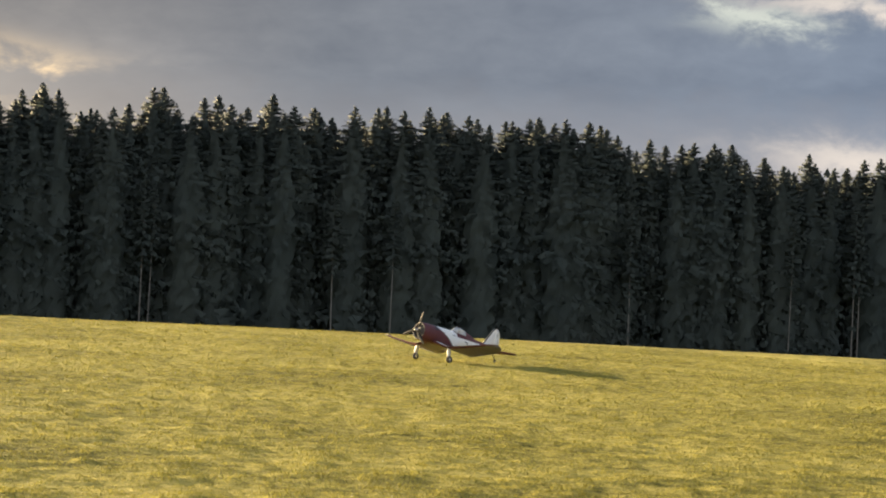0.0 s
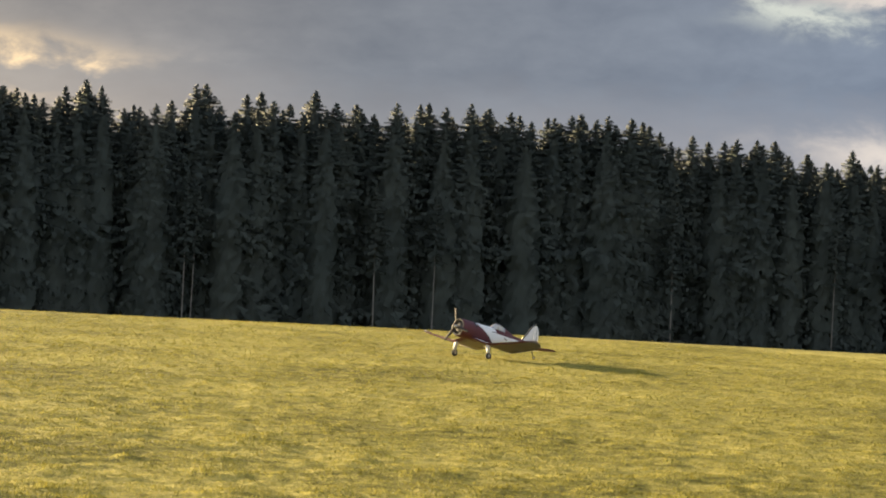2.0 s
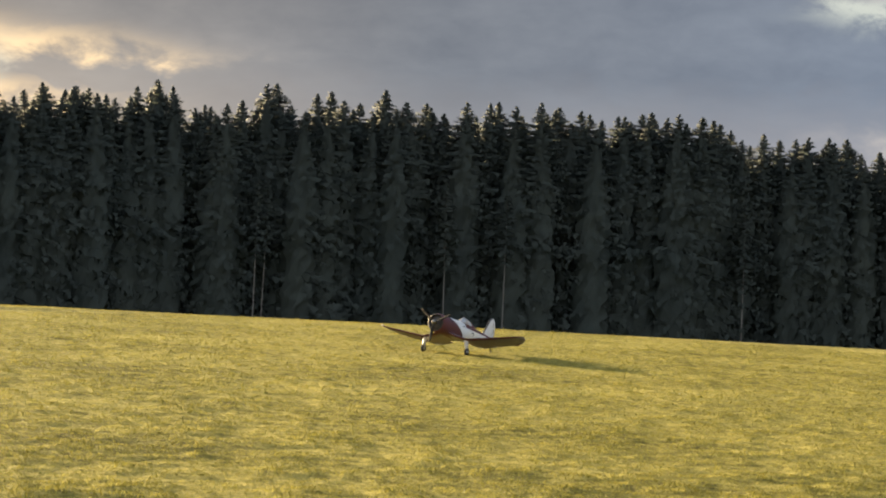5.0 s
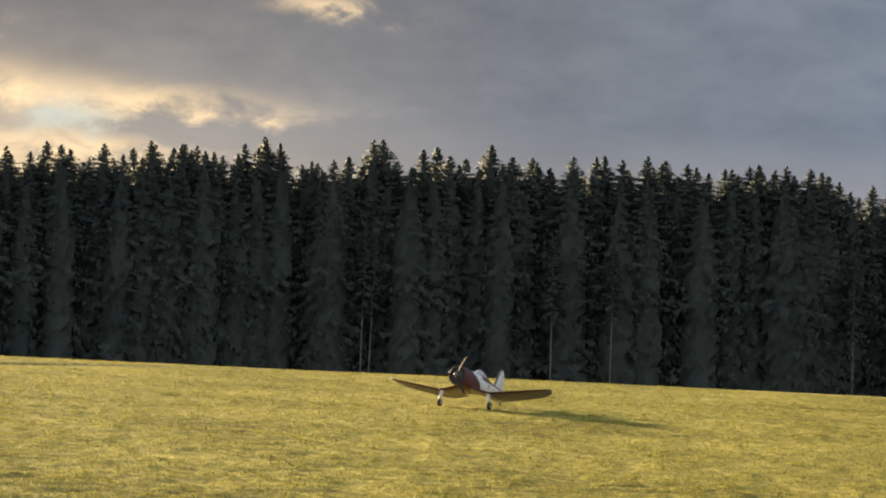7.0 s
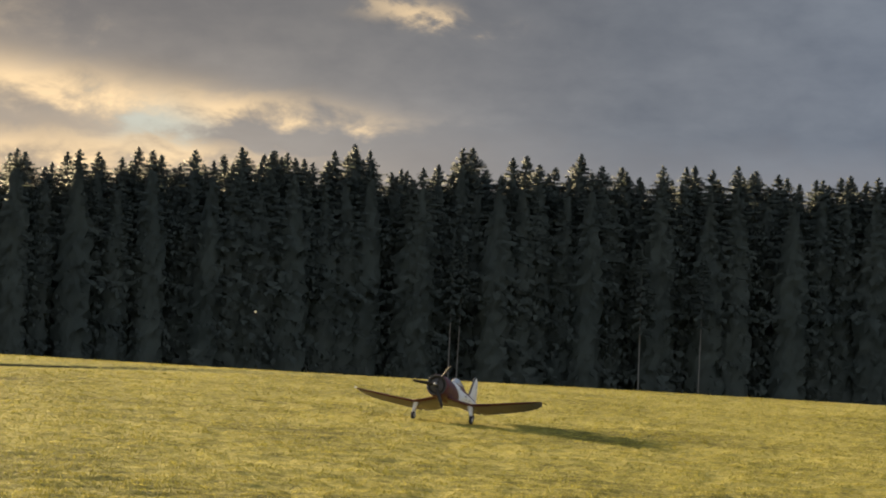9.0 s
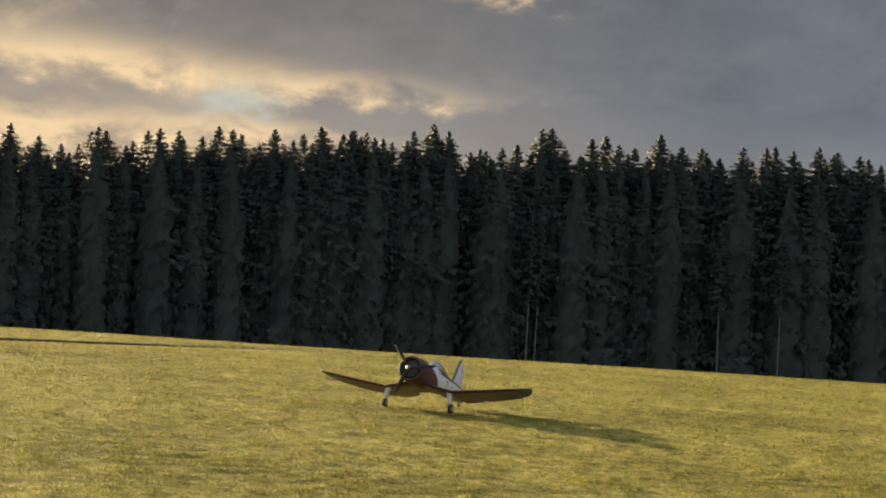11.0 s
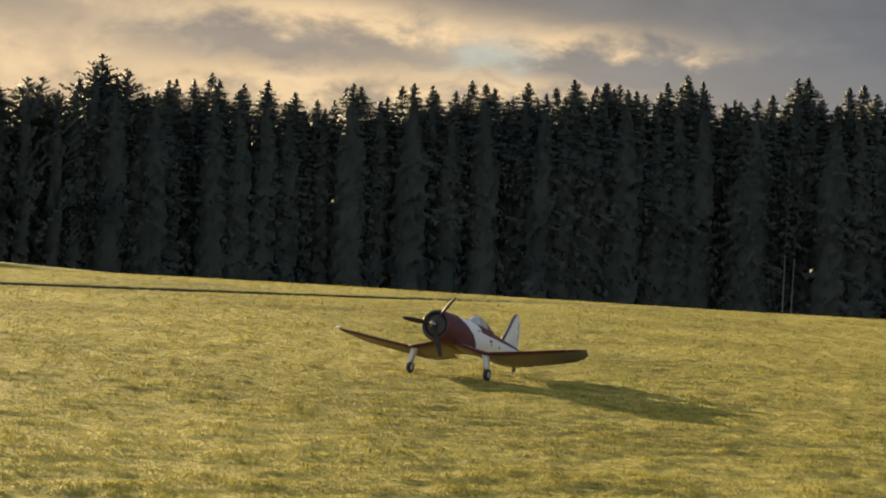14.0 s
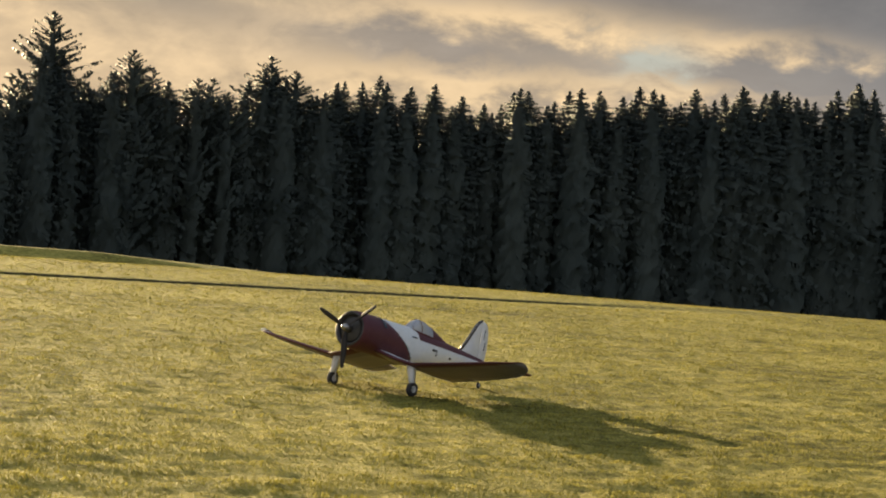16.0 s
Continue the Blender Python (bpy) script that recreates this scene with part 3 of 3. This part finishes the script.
def foil(y, a, b, side, points=9):
    """A ring of the wing's section at span y between the chord fractions a and b."""
    le, te, z = (float(np.interp(y, WING_Y, k)) for k in (WING_LE, WING_TE, WING_Z))
    chord = le - te
    thick = 0.13 * chord
    ring = []
    for top in (1, -1):
        fr = np.linspace(b, a, points) if top == 1 else np.linspace(a, b, points)
        for f in fr:
            half = thick * 2.6 * (0.2969 * math.sqrt(f) - 0.126 * f - 0.3516 * f * f + 0.2843 * f ** 3 - 0.1015 * f ** 4) * 2
            w = half * (0.62 if top == 1 else -0.38) + 0.0012 * top
            x = le - f * chord
            ring.append(Vector((x, side * y, z + w + (x - le) * INCIDENCE)))
    return ring


def build_wing(plane, side):
    ys = [0.0, 0.05, 0.10, 0.16, 0.22, 0.28, 0.345, 0.40, 0.47, 0.55, 0.64, 0.72, 0.80, 0.88, 0.93, 0.97, 1.0, 1.025, 1.05, 1.065, 1.075, 1.081, 1.085]
    points = 13

    def paint(y, f, top):
        if top:
            return 0 if f < 0.13 or y > 1.03 else 1
        if y < 0.30 and f > 0.25:
            return 3
        return 0 if f < 0.08 else 2

    def ring_set(span, a, b):
        return [foil(y, a, b, side, points) for y in span]
    inner, outer = [y for y in ys if y <= 0.345], [y for y in ys if y >= 0.345]
    tip = [y for y in ys if y >= 0.975]
    tip = [0.975] + tip
    outer = [y for y in outer if y < 0.975] + [0.975]
    for name, span, tail in (("inner_wing", inner, 0.80), ("outer_wing", outer, 0.77), ("wing_tip", tip, 1.0)):
        rings = ring_set(span, 0.0, tail)

        def pick(i, j, span=span, tail=tail):
            top = j < points
            f = tail * (1 - j / (points - 1)) if top else tail * (j - points) / (points - 1)
            return paint(span[i], max(f, 0), top)
        loft(name, rings, [RED, WHITE, UNDERSIDE, BELLY], plane, pick)
    for name, span, a in (("flap", [0.12, 0.22, 0.33], 0.81), ("flap", [0.36, 0.47, 0.56], 0.78), ("aileron", [0.575, 0.72, 0.80, 0.88, 0.93, 0.97], 0.78)):
        rings = ring_set(span, a, 1.0)
        drop = Vector((0, 0, -0.002))
        rings = [[p + drop for p in ring] for ring in rings]
        loft(name, rings, [BELLY if span[0] < 0.2 else UNDERSIDE], plane)


def flat_surface(name, outline, place, thick, mats, parent, pick=None, label=""):
    """A thin lens-edged surface: an outline in its own plane, thickened to both sides."""
    centre = (sum(p[0] for p in outline) / len(outline), sum(p[1] for p in outline) / len(outline))
    rings = []
    for k, offset in ((0.9, -1.0), (0.985, -0.6), (1.0, 0.0), (0.985, 0.6), (0.9, 1.0)):
        rings.append([place(centre[0] + (a - centre[0]) * k, centre[1] + (b - centre[1]) * k, offset * thick) for a, b in outline])
    return loft(name, rings, mats, parent, pick, label=label)


def build_tail(plane):
    def upright(u, w, t):
        return hull(u, t, w)
    fin = [(1.27, 0.075), (1.34, 0.16), (1.40, 0.25), (1.435, 0.30), (1.465, 0.325), (1.495, 0.333), (1.495, 0.04), (1.40, 0.04)]
    flat_surface("fin", fin, upright, 0.009, [WHITE], plane, label="white fin with a black leading edge")
    edge = [(1.262, 0.075), (1.332, 0.162), (1.392, 0.254), (1.428, 0.306), (1.46, 0.334), (1.487, 0.341), (1.487, 0.330), (1.468, 0.322), (1.44, 0.296), (1.406, 0.244), (1.346, 0.152), (1.28, 0.072)]
    flat_surface("fin_edge", edge, upright, 0.0105, [BLACK], plane, label="black leading edge stripe of the fin")
    rudder = [(1.50, 0.333), (1.53, 0.325), (1.56, 0.295), (1.58, 0.24), (1.59, 0.16), (1.585, 0.07), (1.565, 0.0), (1.50, -0.02)]
    flat_surface("rudder", rudder, upright, 0.008, [WHITE], plane, label="white rounded rudder")
    for u, w, a, b in ((1.53, 0.24, 0.004, 0.035), (1.55, 0.16, 0.004, 0.03)):
        for s in (1, -1):
            ring = [hull(u + da, s * 0.0095, w + db) for da, db in ((-a, -b), (a, -b), (a, b), (-a, b))]
            loft("marking", [[p - Vector((0, s * 0.004, 0)) for p in ring], ring], [BLACK], plane, label="black marking bar on the rudder")
    for side in (1, -1):
        def level(v, u, t):
            return hull(u + 0.10, side * v, -0.005 + t)
        flat_surface("stabiliser", [(0.02, 1.22), (0.25, 1.235), (0.42, 1.262), (0.49, 1.295), (0.51, 1.345), (0.02, 1.345)], level, 0.010, [RED], plane)
        flat_surface("elevator", [(0.03, 1.35), (0.51, 1.35), (0.50, 1.385), (0.45, 1.425), (0.31, 1.45), (0.05, 1.46)], level, 0.007, [RED], plane)


def build_canopy(plane):
    around, rings = 20, []
    for u, h, w in ((0.625, 0.0, 0.032), (0.655, 0.028, 0.048), (0.69, 0.060, 0.058), (0.73, 0.080, 0.062), (0.80, 0.079, 0.060), (0.88, 0.062, 0.053), (0.98, 0.038, 0.042), (1.08, 0.010, 0.028)):
        base = float(np.interp(u, STATIONS, HALF_H)) + float(np.interp(u, STATIONS, CENTRE)) - 0.018
        rings.append([hull(u, math.cos(math.pi * j / (around - 1)) * w, base + math.sin(math.pi * j / (around - 1)) * (h + 0.014)) for j in range(around)])
    canopy = loft("canopy", rings[:6], [GLASS], plane, closed=False, caps=False, label="clear canopy in a dark red frame")
    loft("canopy_fairing", rings[5:], [RED], plane, closed=False, caps=False, label="dark red fairing behind the canopy")

    def bow(i, mat, name):
        out = [rings[i][j] + (rings[i][j] - hull(0.78, 0, 0.10)).normalized() * 0.003 for j in range(around)]
        lap = [p - FORE * 0.009 for p in out]
        loft(name, [out, lap], [mat], canopy, closed=False, caps=False)
    for i in (1, 3, 5):
        bow(i, RED, "canopy_bow")
    for j in (0, around - 1):
        line = [r[j] for r in rings[:6]]
        loft("canopy_rail", [[p + Vector((0, 0, 0.006)) + Vector((0, 0.003 if j == 0 else -0.003, 0)) for p in line], [p - Vector((0, 0, 0.008)) for p in line]], [RED], canopy, closed=False, caps=False)
    # seat back inside
    ring = [hull(0.85, v, w) for v, w in ((-0.035, 0.09), (0.035, 0.09), (0.03, 0.15), (0.0, 0.165), (-0.03, 0.15))]
    loft("headrest", [ring, [p - FORE * 0.02 for p in ring]], [BLACK], plane)


def tube(name, a, b, ra, rb, mat, parent, around=12, label=""):
    a, b = Vector(a), Vector(b)
    axis = (b - a).normalized()
    one = axis.orthogonal().normalized()
    two = axis.cross(one)
    rings = [[p + one * math.cos(2 * math.pi * j / around) * r + two * math.sin(2 * math.pi * j / around) * r for j in range(around)] for p, r in ((a, ra), (b, rb))]
    return loft(name, rings, [mat], parent, label=label)


def build_wheel(name, radius, half, parent):
    """Tyre with rounded shoulders about the y axis, at the origin of its own space, and a rim with spokes."""
    around = 28
    profile = [(-half * 0.7, radius * 0.45), (-half, radius * 0.72), (-half * 0.95, radius * 0.9), (-half * 0.5, radius), (half * 0.5, radius), (half * 0.95, radius * 0.9), (half, radius * 0.72), (half * 0.7, radius * 0.45)]
    rings = [[Vector((math.cos(2 * math.pi * j / around) * r, y, math.sin(2 * math.pi * j / around) * r)) for j in range(around)] for y, r in profile]
    wheel = loft(name, rings, [RUBBER], parent, label="black rubber tyre on a white rim")
    for s in (1, -1):
        rings = [[Vector((math.cos(2 * math.pi * j / around) * r, s * y, math.sin(2 * math.pi * j / around) * r)) for j in range(around)] for y, r in ((half * 0.75, radius * 0.47), (half * 0.95, radius * 0.44), (half * 0.80, radius * 0.34), (half * 0.80, radius * 0.16), (half * 1.15, radius * 0.12))]
        loft("rim", rings, [WHITE], wheel, label="white rim")
        for k in range(5):
            a = 2 * math.pi * k / 5
            p = Vector((math.cos(a) * radius * 0.26, s * half * 0.8, math.sin(a) * radius * 0.26))
            tube("bolt", p, p + Vector((0, s * 0.002, 0)), radius * 0.07, radius * 0.06, BLACK, wheel, 6)
    return wheel


WHEEL_R = 0.048


def build_gear(plane):
    wheels = []
    for side in (1, -1):
        y = 0.339
        tube("strut", (-0.012, side * (y - 0.026), 0.20), (0.0, side * y, 0.052), 0.011, 0.009, METAL, plane, label="undercarriage leg")
        # leg fairing
        rings = []
        for z, half, fore in ((0.205, 0.029, 0.012), (0.17, 0.026, 0.012), (0.12, 0.020, 0.010), (0.080, 0.015, 0.009)):
            mid, aft = side * (y - 0.026 * (z - 0.08) / 0.125), -0.014 * (z - 0.08) / 0.125
            rings.append([Vector((aft + 0.010 + fore, mid - half, z)), Vector((aft + 0.018 + fore, mid, z)), Vector((aft + 0.010 + fore, mid + half, z)), Vector((aft - 0.010, mid + half * 0.9, z)), Vector((aft - 0.010, mid - half * 0.9, z))])
        loft("leg_fairing", rings, [WHITE], plane, label="white undercarriage fairing")
        tube("axle", (0, side * (y - 0.022), WHEEL_R), (0, side * (y + 0.022), WHEEL_R), 0.006, 0.006, METAL, plane)
        tube("fork", (0.0, side * (y - 0.021), 0.10), (0.0, side * (y - 0.021), WHEEL_R - 0.004), 0.005, 0.005, METAL, plane)
        wheel = build_wheel("wheel", WHEEL_R, 0.017, plane)
        wheel.location = (0, side * y, WHEEL_R)
        wheels.append(wheel)
    tube("tail_strut", (-1.15, 0, 0.14), (-1.205, 0, 0.03), 0.007, 0.005, BLACK, plane)
    tail = build_wheel("tail_wheel", 0.021, 0.008, plane)
    tail.location = (-1.211, 0, 0.021)
    return wheels


def build_propeller(plane):
    """Three blades about the x axis of the propeller's own space."""
    spin = new("propeller", None)
    spin.parent = plane
    around = 20
    rings = [[Vector((x, math.sin(2 * math.pi * j / around) * r, math.cos(2 * math.pi * j / around) * r)) for j in range(around)] for x, r in ((-0.035, 0.028), (0.0, 0.027), (0.02, 0.021), (0.035, 0.012), (0.041, 0.003))]
    hub = loft("spinner", rings, [SPINNER], spin, label="small dull metal spinner")
    for k in range(3):
        turn = Matrix.Rotation(2 * math.pi * k / 3, 4, "X")
        rings = []
        for rad, chord, twist in ((0.02, 0.022, 55), (0.06, 0.034, 45), (0.11, 0.042, 33), (0.17, 0.040, 25), (0.215, 0.034, 20), (0.24, 0.030, 18), (0.262, 0.022, 16), (0.270, 0.010, 15)):
            c, s = math.cos(radians(twist)), math.sin(radians(twist))
            ring = []
            for q, h in ((-0.5, 0), (-0.2, 0.10), (0.2, 0.09), (0.5, 0), (0.2, -0.04), (-0.2, -0.04)):
                y, x = q * chord, h * chord
                ring.append(turn @ Vector((x * c + y * s, y * c - x * s, rad)))
            rings.append(ring)
        loft("blade", rings, [CARBON], spin, label="dark brown-black propeller blade")
    return spin


def build_aeroplane():
    plane = new("model_aeroplane")
    build_fuselage(plane)
    build_cowl(plane)
    for side in (1, -1):
        build_wing(plane, side)
    build_tail(plane)
    build_canopy(plane)
    wheels = build_gear(plane)
    spin = build_propeller(plane)
    # added bead: the right tip's sunlit glint, put in as cream colour
    rings = [[Vector((-0.10 + math.cos(2 * math.pi * j / 12) * r * 2.2, -1.074 - out, 0.303 + math.sin(2 * math.pi * j / 12) * r)) for j in range(12)] for out, r in ((-0.006, 0.010), (0.004, 0.012), (0.014, 0.009), (0.019, 0.003))]
    loft("wingtip_glint", rings, [TIP_GLINT], plane, label="small cream bead added as the sunlit glint of the wing tip")
    tagged(plane, "dark red and white gull-winged model aeroplane taxiing on grass", "model aeroplane")
    return plane, wheels, spin


PLANE, WHEELS, SPIN = build_aeroplane()


# ---- flying insects, lit by the sun ----
FLIGHT_LOW = [(7.9, 3.99, -0.86), (8.1, 5.38, -0.79), (8.3, 7.23, -0.38), (8.4, 8.27, -0.39), (8.5, 9.2, -0.22), (8.6, 10.32, 0.11), (8.7, 11.24, 0.15), (8.8, 11.88, 0.25), (9.0, 12.95, 0.41), (9.1, 13.36, 0.42), (9.2, 13.82, 0.6)]
FLIGHT_RISING = [(12.2, 2.25, -0.88), (12.3, 3.62, -0.31), (12.4, 5.05, 0.21), (12.5, 6.35, 0.66), (12.6, 8.42, 1.18), (12.7, 10.18, 1.52), (12.8, 11.88, 1.74), (12.9, 13.7, 1.9), (13.0, 15.28, 2.01), (13.1, 16.56, 2.19)]
FLIGHT_FAST = [(14.2, 14.44, -0.24), (14.3, 16.09, 0.22), (14.4, 17.96, 0.65), (14.5, 20.56, 1.59), (14.6, 23.92, 2.32), (14.7, 27.26, 2.85)]
FLIGHT_WAVERING = [(13.9, 20.21, 1.03), (14.0, 19.7, 1.19), (14.1, 18.65, 0.43), (14.2, 17.87, 0.73), (14.3, 17.4, 1.49), (14.4, 16.77, 2.08), (14.5, 16.15, 2.46), (14.6, 15.6, 2.99)]
WING_FILM = varied("insect_wing", (0.75, 0.74, 0.70), (0.85, 0.84, 0.80), 300.0, 0.3)
INSECT_RANGE = 4.5


def build_insect():
    insect = new("flying_insect")
    around, rings = 8, []
    for x, r in ((-0.006, 0.0006), (-0.003, 0.0016), (0.001, 0.0014), (0.003, 0.0018), (0.005, 0.0012), (0.0062, 0.0003)):
        rings.append([Vector((x, math.cos(2 * math.pi * j / around) * r, math.sin(2 * math.pi * j / around) * r)) for j in range(around)])
    loft("body", rings, [RUBBER], insect)
    for side in (1, -1):
        ring = [Vector((0.002 + a, side * b, 0.0015 + b * 0.6)) for a, b in ((0.0, 0.001), (0.002, 0.006), (0.0, 0.010), (-0.004, 0.009), (-0.004, 0.003))]
        loft("wing", [ring, [p + Vector((0, 0, 0.0003)) for p in ring]], [WING_FILM], insect)
    tagged(insect, "tiny pale-winged insect flying over the field", "insect", "insects over the field")
    return insect


INSECTS = [build_insect()]
INSECTS += [copy_thing(INSECTS[0], Matrix()) for _ in range(3)]

# ---- movement ----
TAXI = [(0.0, -0.11, 30.15, -136.7), (1.5, -0.12, 30.17, -136.6), (2.3, -0.20, 30.06, -135.3), (3.0, -0.48, 29.92, -127.9),
        (4.2, -1.05, 29.45, -121.0), (5.5, -1.67, 28.78, -116.5), (6.2, -2.03, 28.35, -111.5), (7.0, -2.46, 27.49, -107.8), (8.0, -3.01, 25.92, -102.6), (9.0, -3.38, 24.16, -99.6),
        (10.2, -3.73, 22.15, -99.3), (11.5, -4.04, 20.11, -99.8), (12.0, -4.20, 19.36, -99.8), (12.7, -4.43, 18.36, -99.6), (13.5, -4.70, 17.24, -99.8),
        (14.0, -4.87, 16.50, -100.2), (14.5, -5.03, 15.73, -100.9), (15.0, -5.18, 14.94, -102.3), (15.5, -5.39, 14.19, -104.2), (16.0, -5.61, 13.43, -105.8)]
# seconds and the angle of one blade, clockwise from upright as seen from ahead; the blades repeat every 120 degrees
BLADE = [(0.0, 14), (0.5, -36), (1.0, -29), (1.5, -18), (2.0, -18), (2.5, 17), (3.0, -6), (5.5, -6), (6.0, 10), (6.5, 35), (7.0, 27), (7.5, 2), (8.0, -15), (8.5, 41), (9.0, 36), (11.5, 4), (12.0, 47), (12.5, 16), (13.0, 47), (13.5, -20), (14.0, 36), (14.5, -40), (15.0, -5), (15.5, -48), (16.0, 53)]


def glide(rows, t):
    """Smooth value between rows of (t, ...)."""
    ts = np.array([r[0] for r in rows])
    vs = np.array([r[1:] for r in rows], dtype=float)
    slope = np.gradient(vs, ts, axis=0)
    i = int(np.clip(np.searchsorted(ts, t, side="right") - 1, 0, len(ts) - 2))
    h = ts[i + 1] - ts[i]
    s = (t - ts[i]) / h
    return (2 * s**3 - 3 * s**2 + 1) * vs[i] + (s**3 - 2 * s**2 + s) * h * slope[i] + (3 * s**2 - 2 * s**3) * vs[i + 1] + (s**3 - s**2) * h * slope[i + 1]


def stand(x, y, heading):
    """The aeroplane's pose on the sloping field."""
    up = Vector((-SLOPE_X, -SLOPE_Y, 1)).normalized()
    fore = Vector((math.cos(radians(heading)), math.sin(radians(heading)), 0))
    fore = (fore - up * fore.dot(up)).normalized()
    left = up.cross(fore)
    m = Matrix((fore, left, up)).transposed().to_4x4()
    return Matrix.Translation((x, y, SLOPE_X * x + SLOPE_Y * y)) @ m


def motions():
    ticks = [k / FPS for k in range(int(16 * FPS) + 1)]
    walk(PLANE, [(t, stand(*glide(TAXI, t))) for t in [k / 10 for k in range(161)]])
    # wheels roll by the way they cover
    for wheel, side in zip(WHEELS, (1, -1)):
        rows, rolled, last = [], 0.0, None
        for t in ticks:
            here = stand(*glide(TAXI, t)) @ Vector((0, side * 0.339, 0))
            if last is not None:
                rolled += (here - last).length / WHEEL_R
            last = here
            rows.append((t, Matrix.Translation((0, side * 0.339, WHEEL_R)) @ Matrix.Rotation(rolled, 4, "Y")))
        walk(wheel, rows)
    # propeller: idles at about five turns a second
    rows, angle = [], -BLADE[0][1]
    tilt = Matrix.Translation(HUB) @ Matrix.Rotation(-PITCH, 4, "Y")
    for (t0, a0), (t1, a1) in zip(BLADE, BLADE[1:]):
        first, last = frame(t0), frame(t1)
        total = round((61.0 * (last - first) + (a1 - a0)) / 120.0) * 120.0 - (a1 - a0)
        for k in range(first, last):
            rows.append(((k - 1) / FPS, tilt @ Matrix.Rotation(radians(angle + total * (k - first) / (last - first)), 4, "X")))
        angle += total
    rows.append((16.0, tilt @ Matrix.Rotation(radians(angle), 4, "X")))
    walk(SPIN, rows)

    # insects: each crosses the view once and keeps beside it before and after
    for insect, flight in zip(INSECTS, (FLIGHT_LOW, FLIGHT_RISING, FLIGHT_FAST, FLIGHT_WAVERING)):
        (t0, a0, e0), (t1, a1, e1) = flight[0], flight[-1]
        way = 1 if a1 > a0 else -1
        path = [(0.0, a0 - 60 * way, 4.0), (t0 - 0.9, a0 - 40 * way, 2.0)] + list(flight) + [(min(t1 + 0.8, 15.9), a1 + 42 * way, e1 + 4.0), (16.0, a1 + 44 * way, e1 + 4.0)]
        rows = []
        for t, az, el in path:
            p = toward(az, el) * INSECT_RANGE + Vector((0, 0, EYE))
            rows.append((t, Matrix.Translation(p) @ Matrix.Rotation(radians(90 + az + 90 * way), 4, "Z")))
        walk(insect, rows)


motions()
